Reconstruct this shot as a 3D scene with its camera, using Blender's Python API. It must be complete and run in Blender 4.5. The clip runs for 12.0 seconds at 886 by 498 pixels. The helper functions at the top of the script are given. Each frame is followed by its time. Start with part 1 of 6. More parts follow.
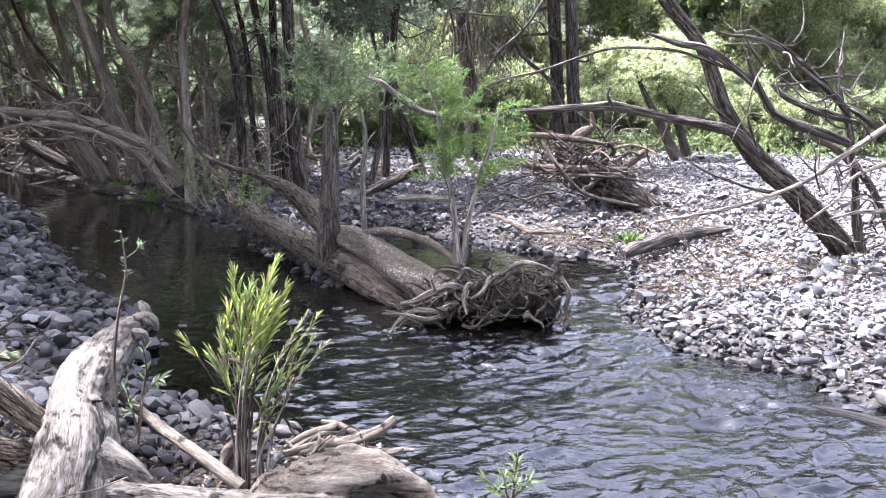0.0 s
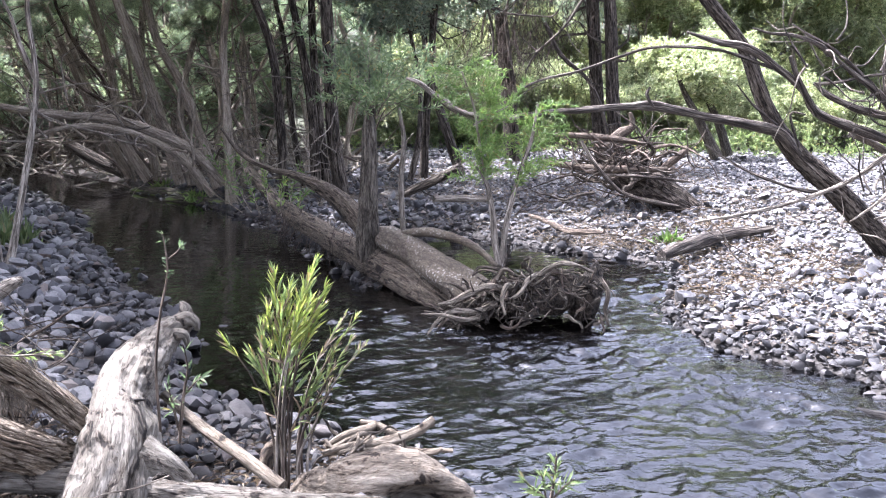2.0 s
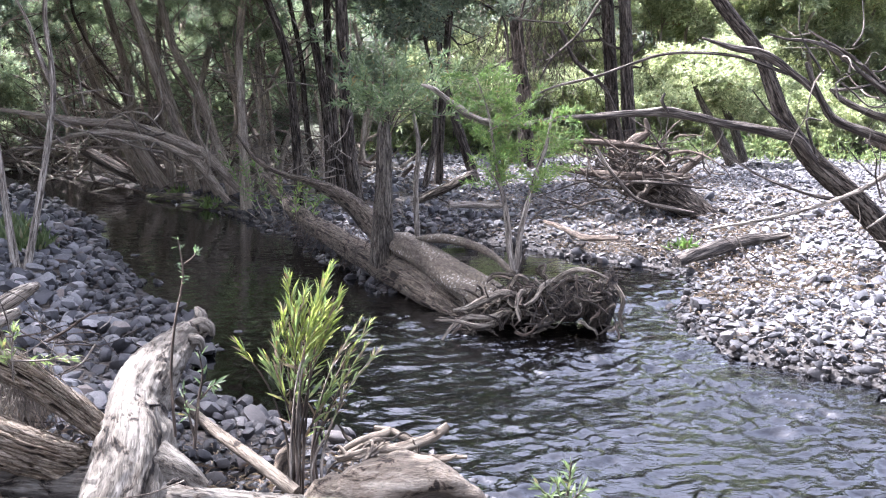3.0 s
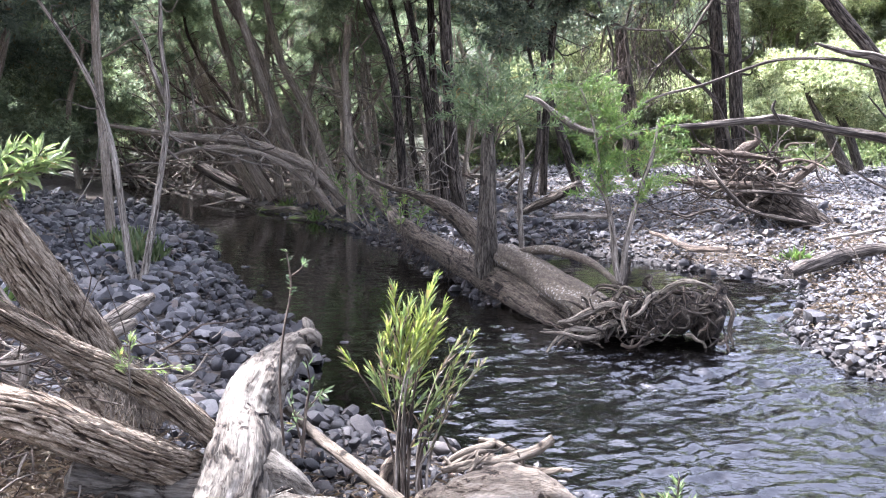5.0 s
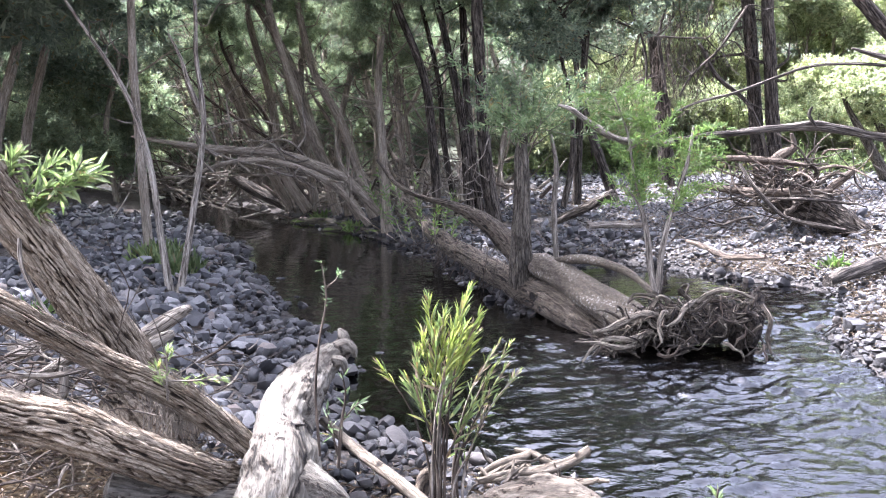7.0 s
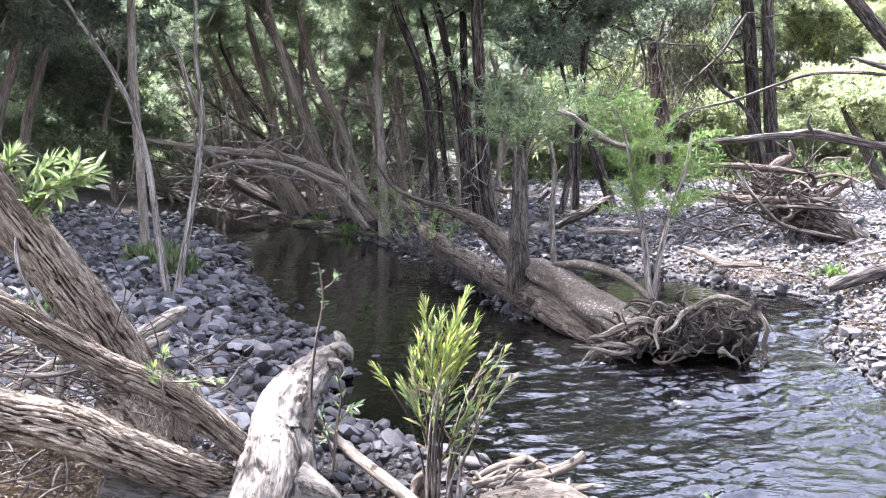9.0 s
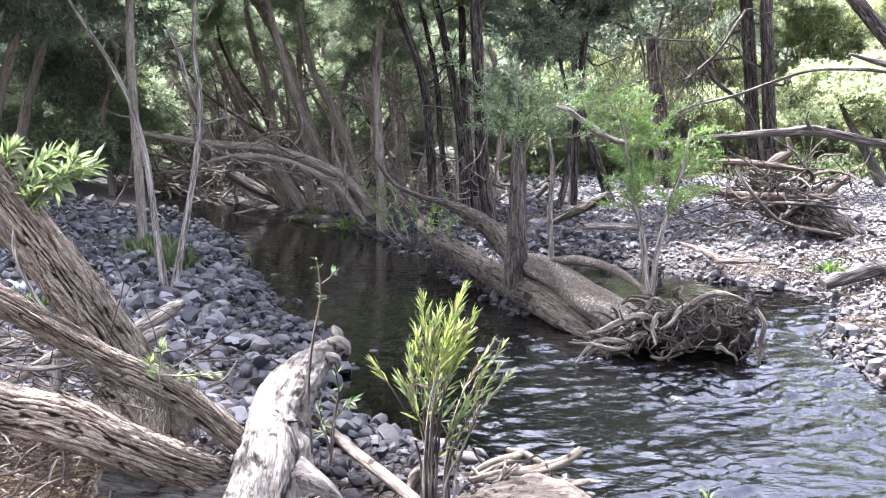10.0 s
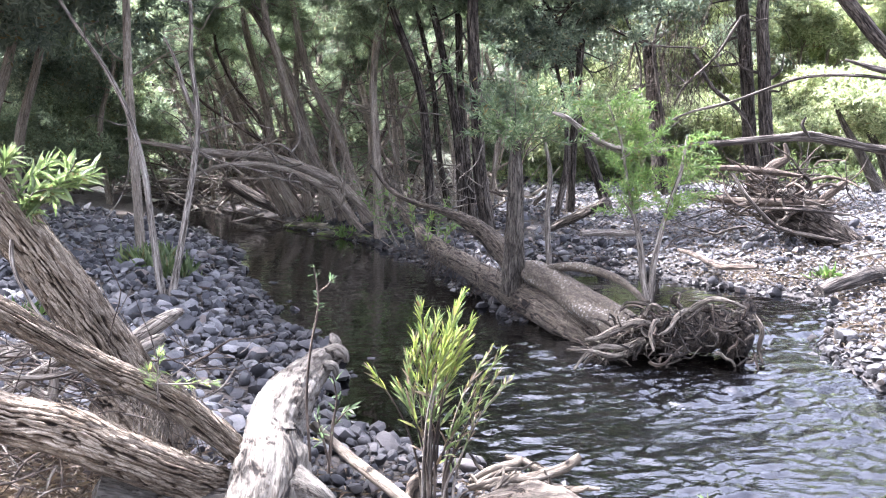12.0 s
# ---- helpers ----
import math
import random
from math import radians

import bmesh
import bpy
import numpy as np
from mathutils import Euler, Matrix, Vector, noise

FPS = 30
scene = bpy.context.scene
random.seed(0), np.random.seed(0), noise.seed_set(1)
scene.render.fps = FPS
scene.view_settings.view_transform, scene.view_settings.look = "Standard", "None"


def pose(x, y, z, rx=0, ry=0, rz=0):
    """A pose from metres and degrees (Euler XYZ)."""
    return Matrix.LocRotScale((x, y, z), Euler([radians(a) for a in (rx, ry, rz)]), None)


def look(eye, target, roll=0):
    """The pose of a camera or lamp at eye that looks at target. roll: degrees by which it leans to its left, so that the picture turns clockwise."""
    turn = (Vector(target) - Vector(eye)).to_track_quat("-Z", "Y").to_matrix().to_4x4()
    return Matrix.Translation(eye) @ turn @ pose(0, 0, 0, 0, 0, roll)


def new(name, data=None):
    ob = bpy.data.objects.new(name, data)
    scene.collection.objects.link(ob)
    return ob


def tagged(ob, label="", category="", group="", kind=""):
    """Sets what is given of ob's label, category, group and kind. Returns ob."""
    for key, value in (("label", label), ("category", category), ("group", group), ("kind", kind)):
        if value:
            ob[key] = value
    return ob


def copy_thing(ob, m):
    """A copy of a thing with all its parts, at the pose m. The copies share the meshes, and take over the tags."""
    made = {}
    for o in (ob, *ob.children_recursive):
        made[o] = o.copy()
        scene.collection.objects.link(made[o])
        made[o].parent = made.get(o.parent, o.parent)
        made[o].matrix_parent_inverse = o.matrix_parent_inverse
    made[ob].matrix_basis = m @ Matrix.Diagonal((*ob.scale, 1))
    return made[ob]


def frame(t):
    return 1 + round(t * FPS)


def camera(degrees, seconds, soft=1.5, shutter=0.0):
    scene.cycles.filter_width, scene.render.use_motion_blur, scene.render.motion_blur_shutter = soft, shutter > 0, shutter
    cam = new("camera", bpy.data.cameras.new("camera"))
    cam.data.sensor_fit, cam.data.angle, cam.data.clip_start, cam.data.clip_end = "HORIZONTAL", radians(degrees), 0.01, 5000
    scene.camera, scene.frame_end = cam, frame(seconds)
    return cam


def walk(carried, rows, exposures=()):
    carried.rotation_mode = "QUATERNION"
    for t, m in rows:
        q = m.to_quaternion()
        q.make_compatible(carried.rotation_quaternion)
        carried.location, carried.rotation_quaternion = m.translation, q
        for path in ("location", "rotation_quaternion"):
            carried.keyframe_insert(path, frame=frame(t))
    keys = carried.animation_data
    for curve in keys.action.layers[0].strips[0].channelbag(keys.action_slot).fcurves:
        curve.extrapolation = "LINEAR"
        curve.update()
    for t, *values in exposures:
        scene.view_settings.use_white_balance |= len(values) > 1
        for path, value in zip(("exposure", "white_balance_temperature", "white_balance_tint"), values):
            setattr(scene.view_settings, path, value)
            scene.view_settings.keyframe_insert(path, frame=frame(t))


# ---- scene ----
cam = camera(45.64, 12.0, soft=1.15)
EYE = Vector((0, 0, 2.00))


def aim(yaw, pitch, roll):
    """Level turn, tilt and lean of the hand-held camera, which stays on one spot."""
    m = Euler((radians(90 + pitch), 0, radians(yaw))).to_matrix().to_4x4()
    return Matrix.Translation(EYE) @ m @ pose(0, 0, 0, 0, 0, roll)


walk(cam, [
    (0.0, aim(-10.149, -8.545, 1.779)),
    (0.5, aim(-10.099, -8.528, 1.875)),
    (1.0, aim(-9.909, -8.720, 1.910)),
    (1.5, aim(-9.123, -8.772, 1.796)),
    (2.0, aim(-8.029, -8.568, 1.439)),
    (2.5, aim(-7.448, -8.371, 1.474)),
    (2.7, aim(-7.468, -8.293, 1.405)),
    (4.5, aim(-2.858, -8.218, 1.188)),
    (5.0, aim(-1.494, -7.719, 0.486)),
    (5.5, aim(-0.824, -7.599, 0.348)),
    (6.0, aim(-0.348, -7.534, 0.118)),
    (6.5, aim(0.005, -7.395, 0.000)),
    (7.0, aim(0.389, -7.167, -0.199)),
    (9.0, aim(0.247, -6.958, 0.480)),
    (9.5, aim(0.189, -7.145, 0.763)),
    (10.0, aim(0.128, -7.231, 0.734)),
    (10.5, aim(0.038, -7.290, 0.615)),
    (11.0, aim(-0.038, -7.325, 0.458)),
    (11.5, aim(-0.038, -7.096, 0.426)),
    (12.0, aim(0.003, -6.835, 0.515)),
], exposures=[(0.0, 2.58, 5620, 22), (3.0, 2.56, 5620, 22), (6.5, 2.78, 5620, 22), (9.5, 2.93, 5620, 22), (12.0, 2.98, 5620, 22)])

# ---- daylight ----
SUN_AZ, SUN_EL = radians(-62), radians(60)      # azimuth from +y towards +x, height
world = bpy.data.worlds.new("sky")
scene.world = world
world.use_nodes = True
wn = world.node_tree
sky = wn.nodes.new("ShaderNodeTexSky")
sky.sky_type = "NISHITA"
sky.sun_disc = False
sky.sun_elevation, sky.sun_rotation = SUN_EL, SUN_AZ
sky.dust_density, sky.air_density, sky.ozone_density = 7.0, 0.7, 0.6
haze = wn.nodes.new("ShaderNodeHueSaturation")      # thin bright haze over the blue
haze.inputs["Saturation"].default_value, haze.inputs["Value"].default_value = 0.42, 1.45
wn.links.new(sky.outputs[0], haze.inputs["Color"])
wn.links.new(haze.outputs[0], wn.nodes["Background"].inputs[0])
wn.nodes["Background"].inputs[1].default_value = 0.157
sun_data = bpy.data.lights.new("sun", "SUN")
sun_data.energy, sun_data.angle, sun_data.color = 5.0, radians(0.6), (1.0, 0.96, 0.9)
sun = new("sun", sun_data)
sun_from = Vector((math.sin(SUN_AZ) * math.cos(SUN_EL), math.cos(SUN_AZ) * math.cos(SUN_EL), math.sin(SUN_EL)))
sun.matrix_world = look(sun_from * 60, (0, 0, 0))

rng = np.random.default_rng(7)


# ---- mesh tools ----
def hashed(ix, iy, iz):
    h = (ix * 374761393 + iy * 668265263 + iz * 2147483647 + 974711) & 0xFFFFFFFF
    h = ((h ^ (h >> 13)) * 1274126177) & 0xFFFFFFFF
    return ((h ^ (h >> 16)) & 0xFFFF) / 32767.5 - 1.0


def vnoise(p):
    """Smooth value noise in -1..1 for an (n, 3) array."""
    i = np.floor(p).astype(np.int64)
    f = p - i
    f = f * f * (3 - 2 * f)
    out = 0
    for dx in (0, 1):
        for dy in (0, 1):
            for dz in (0, 1):
                w = (f[:, 0] if dx else 1 - f[:, 0]) * (f[:, 1] if dy else 1 - f[:, 1]) * (f[:, 2] if dz else 1 - f[:, 2])
                out = out + w * hashed(i[:, 0] + dx, i[:, 1] + dy, i[:, 2] + dz)
    return out


class Shape:
    """Vertices, faces and a grain coordinate, gathered for one mesh."""

    def __init__(self):
        self.v, self.f, self.g, self.h, self.n = [], [], [], [], 0

    def add(self, v, f, g=None, h=None):
        v = np.asarray(v, float)
        self.v.append(v)
        self.g.append(np.asarray(g if g is not None else v, float))
        self.h.append(np.zeros(len(v)) if h is None else h)
        f = np.asarray(f, int) + self.n
        self.f.append(f)
        self.n += len(v)

    def mesh(self, name, material, smooth=True, sharp=0):
        me = bpy.data.meshes.new(name)
        v = np.concatenate(self.v)
        loops = np.concatenate([f.ravel() for f in self.f])
        sizes = np.concatenate([np.full(len(f), f.shape[1]) for f in self.f])
        starts = np.concatenate([[0], np.cumsum(sizes)[:-1]])
        me.vertices.add(len(v))
        me.vertices.foreach_set("co", v.ravel())
        me.loops.add(len(loops))
        me.loops.foreach_set("vertex_index", loops)
        me.polygons.add(len(sizes))
        me.polygons.foreach_set("loop_start", starts)
        me.update(calc_edges=True)
        me.validate()
        at = me.attributes.new("grain", "FLOAT_VECTOR", "POINT")
        at.data.foreach_set("vector", np.concatenate(self.g).ravel())
        h = np.concatenate(self.h)
        if h.any():
            # depth of the cracks between bark plates
            at = me.attributes.new("crack", "FLOAT", "POINT")
            at.data.foreach_set("value", h)
        me.polygons.foreach_set("use_smooth", np.full(len(me.polygons), smooth))
        if sharp:
            me.set_sharp_from_angle(angle=radians(sharp))
        me.materials.append(material)
        return me


def part(name, shape, material, parent=None, label="", smooth=True):
    data = shape if isinstance(shape, bpy.types.Mesh) else shape.mesh(name, material, smooth)
    ob = new(name, data)
    if parent:
        ob.parent = parent
    if label:
        tagged(ob, label)
    return ob


def thing(name, label, category, at=(0, 0, 0), group="", kind=""):
    ob = new(name)
    ob.empty_display_size = 0.1
    ob.location = at
    return tagged(ob, label, category, group, kind)


def spline(ctrl, step):
    """Catmull-Rom through rows of x, y, z, r, at about that step."""
    c = np.array(ctrl, float)
    c = np.vstack([2 * c[0] - c[1], c, 2 * c[-1] - c[-2]])
    out = []
    for k in range(1, len(c) - 2):
        n = max(2, int(np.linalg.norm(c[k + 1, :3] - c[k, :3]) / step))
        t = np.linspace(0, 1, n, endpoint=False)[:, None]
        p0, p1, p2, p3 = c[k - 1], c[k], c[k + 1], c[k + 2]
        out.append(0.5 * (2 * p1 + (p2 - p0) * t + (2 * p0 - 5 * p1 + 4 * p2 - p3) * t**2 + (3 * p1 - p0 - 3 * p2 + p3) * t**3))
    out.append(c[-2:-1])
    out = np.vstack(out)
    out[:, 3] = np.maximum(out[:, 3], 0.002)
    return out


def tube(shape, ctrl, segs=10, step=0.1, wob=0.06, ridge=0.0, ridge_n=9, ridge_len=2.0, flat=1.0, seed=0.0, knots=0.0, base=None, furrow=0.0, pitch=0.035, flakes=0.0):
    """A tapering limb: wob bends its outline, ridge swells it, furrow cuts deep cracks of bark (metres), flat squeezes it in height."""
    s = spline(ctrl, step)
    if base is not None:
        s[:, :3] -= np.array(base)
    n = len(s)
    tang = np.gradient(s[:, :3], axis=0)
    tang /= np.linalg.norm(tang, axis=1)[:, None] + 1e-9
    ref = np.array([0.13, 0.2, 1.0]) if abs(tang[0, 2]) < 0.8 else np.array([1.0, 0.2, 0.1])
    length = np.concatenate([[0], np.cumsum(np.linalg.norm(np.diff(s[:, :3], axis=0), axis=1))])
    a = np.arange(segs) * 2 * np.pi / segs
    side = np.cross(tang[0], ref)
    side /= np.linalg.norm(side)
    sides = np.zeros((n, 3))
    for k in range(n):
        side = side - tang[k] * (side @ tang[k])
        side /= np.linalg.norm(side)
        sides[k] = side
    ups = np.cross(sides, tang)
    ca, sa = np.cos(a), np.sin(a)
    L = np.repeat(length, segs)
    R = np.repeat(s[:, 3], segs)
    CA, SA = np.tile(ca, n), np.tile(sa, n)
    q = np.stack([CA * 1.3 + seed, SA * 1.3, L / (R.mean() * 5 + 0.02)], 1)
    f = 1 + wob * (vnoise(q) + 0.5 * vnoise(q * 2.3 + 5))
    if knots:
        f = f + knots * np.maximum(0, vnoise(np.stack([CA * 1.1 + 7 + seed, SA * 1.1, L * 3.1], 1)) - 0.35)
    if ridge:
        rq = np.stack([CA * ridge_n / 6.3 * 1.6 + 3 * seed + 0.15 * np.sin(L * 3), SA * ridge_n / 6.3 * 1.6, L * ridge_len], 1)
        f = f + ridge * (1 - 2.2 * np.abs(vnoise(rq))) + 0.5 * ridge * (1 - 2 * np.abs(vnoise(rq * 2.1 + 9)))
    cut = None
    if furrow:
        # long cracks that wander and join between the ridges of the bark
        ridges = max(5, round(2 * np.pi * s[:, 3].mean() / pitch))
        drift = 1.3 * vnoise(np.stack([CA * 1.6 + seed, SA * 1.6, L * 0.12 / pitch], 1)) + 0.65 * vnoise(np.stack([CA * 3.5 + seed, SA * 3.5 + 9, L * 0.42 / pitch], 1)) + 0.26 * vnoise(np.stack([CA * 9, SA * 9 + seed, L * 0.9 / pitch], 1))
        broken = np.clip(0.75 + 0.8 * vnoise(np.stack([CA * 4 + seed, SA * 4, L * 0.17 / pitch + 5], 1)), 0.1, 1.2)
        turn_ = np.tile(a, n) * ridges / 2 + np.pi * drift
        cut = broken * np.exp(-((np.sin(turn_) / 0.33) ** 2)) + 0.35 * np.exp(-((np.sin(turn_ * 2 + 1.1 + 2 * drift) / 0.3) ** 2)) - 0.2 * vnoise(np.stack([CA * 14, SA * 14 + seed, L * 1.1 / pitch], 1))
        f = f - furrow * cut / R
    if flakes:
        # splintered ledges where plates of bare wood have broken away
        lq = np.stack([CA * R * 9 + seed, SA * R * 9, L * 6.0], 1)
        lq = lq + 0.5 * vnoise(lq * 2.3 + 3)[:, None] + 0.2 * vnoise(lq * 6 + 1)[:, None]
        edge = np.clip(vnoise(lq), -0.6, 0.6)
        step_ = 1 / (1 + np.exp(-edge * 26)) + 0.6 / (1 + np.exp(-(vnoise(lq * 2.1 + 5) - 0.25) * 22))
        f = f + flakes * (step_ - 0.6) / R
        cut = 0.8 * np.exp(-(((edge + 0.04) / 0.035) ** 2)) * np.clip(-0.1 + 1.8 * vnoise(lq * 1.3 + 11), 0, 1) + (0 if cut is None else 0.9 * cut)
    pts = np.repeat(s[:, :3], segs, 0) + (np.repeat(sides, segs, 0) * CA[:, None] + np.repeat(ups, segs, 0) * SA[:, None] * flat) * (R * f)[:, None]
    grain = np.stack([CA * R, SA * R, L + seed * 3], 1)
    i, j = np.meshgrid(np.arange(n - 1), np.arange(segs), indexing="ij")
    j2 = (j + 1) % segs
    quads = np.stack([i * segs + j, i * segs + j2, (i + 1) * segs + j2, (i + 1) * segs + j], -1).reshape(-1, 4)
    shape.add(pts, quads, grain, cut)
    for k, order in ((0, -1), (n - 1, 1)):
        ring = pts[k * segs:(k + 1) * segs]
        tip = s[k, :3] + tang[k] * s[k, 3] * (0.35 if k else -0.1)
        v = np.vstack([ring, tip])
        g = np.vstack([grain[k * segs:(k + 1) * segs], [0, 0, length[k]]])
        jj = np.arange(segs)
        tri = np.stack([jj, (jj + 1) % segs, np.full(segs, segs)], 1)
        shape.add(v, tri[:, ::order], g)
    return s


def leaves(shape, base, way, length, width, bend=0.15, nrm=None, r=None):
    """Slender pointed leaves, one diamond folded along its rib each."""
    r = r or rng
    n = len(base)
    way = way / (np.linalg.norm(way, axis=1)[:, None] + 1e-9)
    up = r.normal(size=(n, 3)) if nrm is None else nrm
    side = np.cross(way, up)
    side /= np.linalg.norm(side, axis=1)[:, None] + 1e-9
    nor = np.cross(side, way)
    length = np.asarray(length).reshape(-1, 1) * np.ones((n, 1))
    width = np.asarray(width).reshape(-1, 1) * np.ones((n, 1))
    mid = base + way * length * 0.45 + nor * length * bend * 0.4
    v = np.stack([base, mid + side * width / 2, base + way * length - nor * length * bend * 0.2, mid - side * width / 2], 1).reshape(-1, 3)
    k = np.arange(n)[:, None] * 4
    shape.add(v, np.vstack([k + [0, 1, 2], k + [0, 2, 3]]))


def sprays(shape, centres, ways, count, reach, length, width, spread=0.7, r=None):
    """Leafy twigs: count leaves set along each twig of that reach."""
    r = r or rng
    m = len(centres)
    t = r.random((m, count, 1))
    ways = ways / (np.linalg.norm(ways, axis=1)[:, None] + 1e-9)
    base = centres[:, None] + ways[:, None] * t * reach
    way = ways[:, None] * (1 - spread * 0.5) + r.normal(size=(m, count, 3)) * spread
    leaves(shape, base.reshape(-1, 3), way.reshape(-1, 3), length * r.uniform(0.6, 1.25, m * count), width, r=r)


def unit(r, n):
    v = r.normal(size=(n, 3))
    return v / np.linalg.norm(v, axis=1)[:, None]


# ---- materials ----
def material(name):
    m = bpy.data.materials.new(name)
    m.use_nodes = True
    t = m.node_tree
    return m, t, t.nodes["Principled BSDF"]


def node(t, kind, **values):
    n = t.nodes.new(kind)
    for k, v in values.items():
        n.inputs[k.replace("_", " ")].default_value = v
    return n


def ramp(t, source, stops):
    n = t.nodes.new("ShaderNodeValToRGB")
    e = n.color_ramp.elements
    while len(e) < len(stops):
        e.new(0.5)
    for k, (p, c) in enumerate(stops):
        e[k].position, e[k].color = p, (*c, 1)
    t.links.new(source, n.inputs[0])
    return n.outputs[0]


def mixed(t, fac, a, b, how="MIX"):
    n = t.nodes.new("ShaderNodeMix")
    n.data_type, n.blend_type = "RGBA", how
    for k, v in ((0, fac), (6, a), (7, b)):
        if isinstance(v, (int, float)):
            n.inputs[k].default_value = v
        elif isinstance(v, tuple):
            n.inputs[k].default_value = (*v, 1)
        else:
            t.links.new(v, n.inputs[k])
    return n.outputs[2]


def grain_coord(t, scale):
    a = t.nodes.new("ShaderNodeAttribute")
    a.attribute_name = "grain"
    m = t.nodes.new("ShaderNodeMapping")
    m.inputs["Scale"].default_value = scale
    t.links.new(a.outputs["Vector"], m.inputs["Vector"])
    return m.outputs[0]


def bumped(t, bsdf, height, strength, distance):
    b = node(t, "ShaderNodeBump", Strength=strength, Distance=distance)
    t.links.new(height, b.inputs["Height"])
    t.links.new(b.outputs[0], bsdf.inputs["Normal"])


def wood(name, dark, mid, light, fine=60, along=3.0, bump=0.012, moss=None, rough=0.9, crack=0.05, blotch=0.45, plates=0.0, groove_tone=0.22, fuzz=0.7, crisp=0.26, scars=None, rag=0.22, open_cracks=False, flecks=None):
    """Bark or driftwood: furrows along the grain, blotches and, where given, moss."""
    dark, mid, light = [(q[0], q[1], q[2] * 0.94) for q in (dark, mid, light)]
    m, t, b = material(name)
    n1 = node(t, "ShaderNodeTexNoise", Scale=1.0, Detail=5.0, Roughness=0.65, Distortion=0.2)
    t.links.new(grain_coord(t, (fine, fine, along)), n1.inputs["Vector"])
    n2 = node(t, "ShaderNodeTexNoise", Scale=1.0, Detail=4.0, Roughness=0.6)
    t.links.new(grain_coord(t, (7, 7, 1.6)), n2.inputs["Vector"])
    n3 = node(t, "ShaderNodeTexNoise", Scale=1.0, Detail=3.0)
    t.links.new(grain_coord(t, (fine * 3.5, fine * 3.5, along * 5)), n3.inputs["Vector"])
    c = ramp(t, n1.outputs[0], [(0.41, dark), (0.5, mid), (0.6, light)])
    c2 = ramp(t, n2.outputs[0], [(0.36, tuple(x * 0.5 for x in mid)), (0.5, mid), (0.62, light)])
    c = mixed(t, blotch, c, c2)
    n5 = node(t, "ShaderNodeTexNoise", Scale=1.0, Detail=2.0, Roughness=0.5, Distortion=0.15)
    t.links.new(grain_coord(t, (fine * 0.9, fine * 0.9, along * 0.5)), n5.inputs["Vector"])
    tone = tuple(groove_tone * q for q in (1.0, 0.93, 0.86))
    if plates:
        bend = t.nodes.new("ShaderNodeVectorMath")
        bend.operation = "MULTIPLY_ADD"
        bend.inputs[1].default_value = (1.6, 1.6, 1.6)
        t.links.new(n2.outputs["Color"], bend.inputs[0])
        t.links.new(grain_coord(t, (plates, plates, plates * 0.085)), bend.inputs[2])
        cells = t.nodes.new("ShaderNodeTexVoronoi")
        cells.feature = "DISTANCE_TO_EDGE"
        cells.inputs["Scale"].default_value = 1.0
        t.links.new(bend.outputs[0], cells.inputs["Vector"])
        rough_ = t.nodes.new("ShaderNodeMath")
        rough_.operation = "MULTIPLY_ADD"
        rough_.inputs[1].default_value = rag
        t.links.new(n3.outputs[0], rough_.inputs[0])
        t.links.new(cells.outputs["Distance"], rough_.inputs[2])
        groove = ramp(t, rough_.outputs[0], [(rag * 0.25 + 0.035, tone), (crisp * 0.55, (0.5, 0.47, 0.44)), (crisp, (1, 1, 1))])
    else:
        away = t.nodes.new("ShaderNodeMath")
        away.operation = "SUBTRACT"
        away.inputs[1].default_value = 0.5
        t.links.new(n5.outputs[0], away.inputs[0])
        line = t.nodes.new("ShaderNodeMath")
        line.operation = "ABSOLUTE"
        t.links.new(away.outputs[0], line.inputs[0])
        groove = ramp(t, line.outputs[0], [(0.0, tone), (crack * 0.4, tuple(min(1, q + 0.2) for q in tone)), (crack, (1, 1, 1))])
    c = mixed(t, 1.0, c, groove, "MULTIPLY")
    c3 = ramp(t, n3.outputs[0], [(0.38, (0.4, 0.38, 0.36)), (0.6, (1.05, 1.05, 1.05))])
    c = mixed(t, fuzz, c, c3, "MULTIPLY")
    # crack depth darkens the colour: dark inner bark plus painted-in furrow shade
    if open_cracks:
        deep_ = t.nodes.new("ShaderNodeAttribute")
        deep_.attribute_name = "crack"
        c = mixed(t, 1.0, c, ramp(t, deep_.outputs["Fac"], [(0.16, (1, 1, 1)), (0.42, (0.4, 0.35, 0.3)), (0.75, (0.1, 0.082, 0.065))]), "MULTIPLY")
    if scars:
        # dark checks and pits in bare wood, jagged across the grain
        n6 = node(t, "ShaderNodeTexNoise", Scale=1.0, Detail=6.0, Roughness=0.7, Distortion=0.8)
        t.links.new(grain_coord(t, (scars, scars, scars * 0.55)), n6.inputs["Vector"])
        c = mixed(t, 1.0, c, ramp(t, n6.outputs[0], [(0.39, (0.08, 0.066, 0.053)), (0.415, (0.42, 0.37, 0.32)), (0.45, (0.85, 0.82, 0.79)), (0.52, (1, 1, 1)), (0.62, (1.3, 1.3, 1.3))]), "MULTIPLY")
    if flecks:
        # round spots of lichen
        spots_ = node(t, "ShaderNodeTexVoronoi", Scale=1.0)
        t.links.new(grain_coord(t, (38, 38, 30)), spots_.inputs["Vector"])
        patch = mixed(t, 1.0, ramp(t, spots_.outputs["Distance"], [(0.2, (1, 1, 1)), (0.42, (0, 0, 0))]), ramp(t, n2.outputs[0], [(0.44, (0.0, 0.0, 0.0)), (0.62, (0.5, 0.5, 0.5))]), "MULTIPLY")
        c = mixed(t, patch, c, flecks)
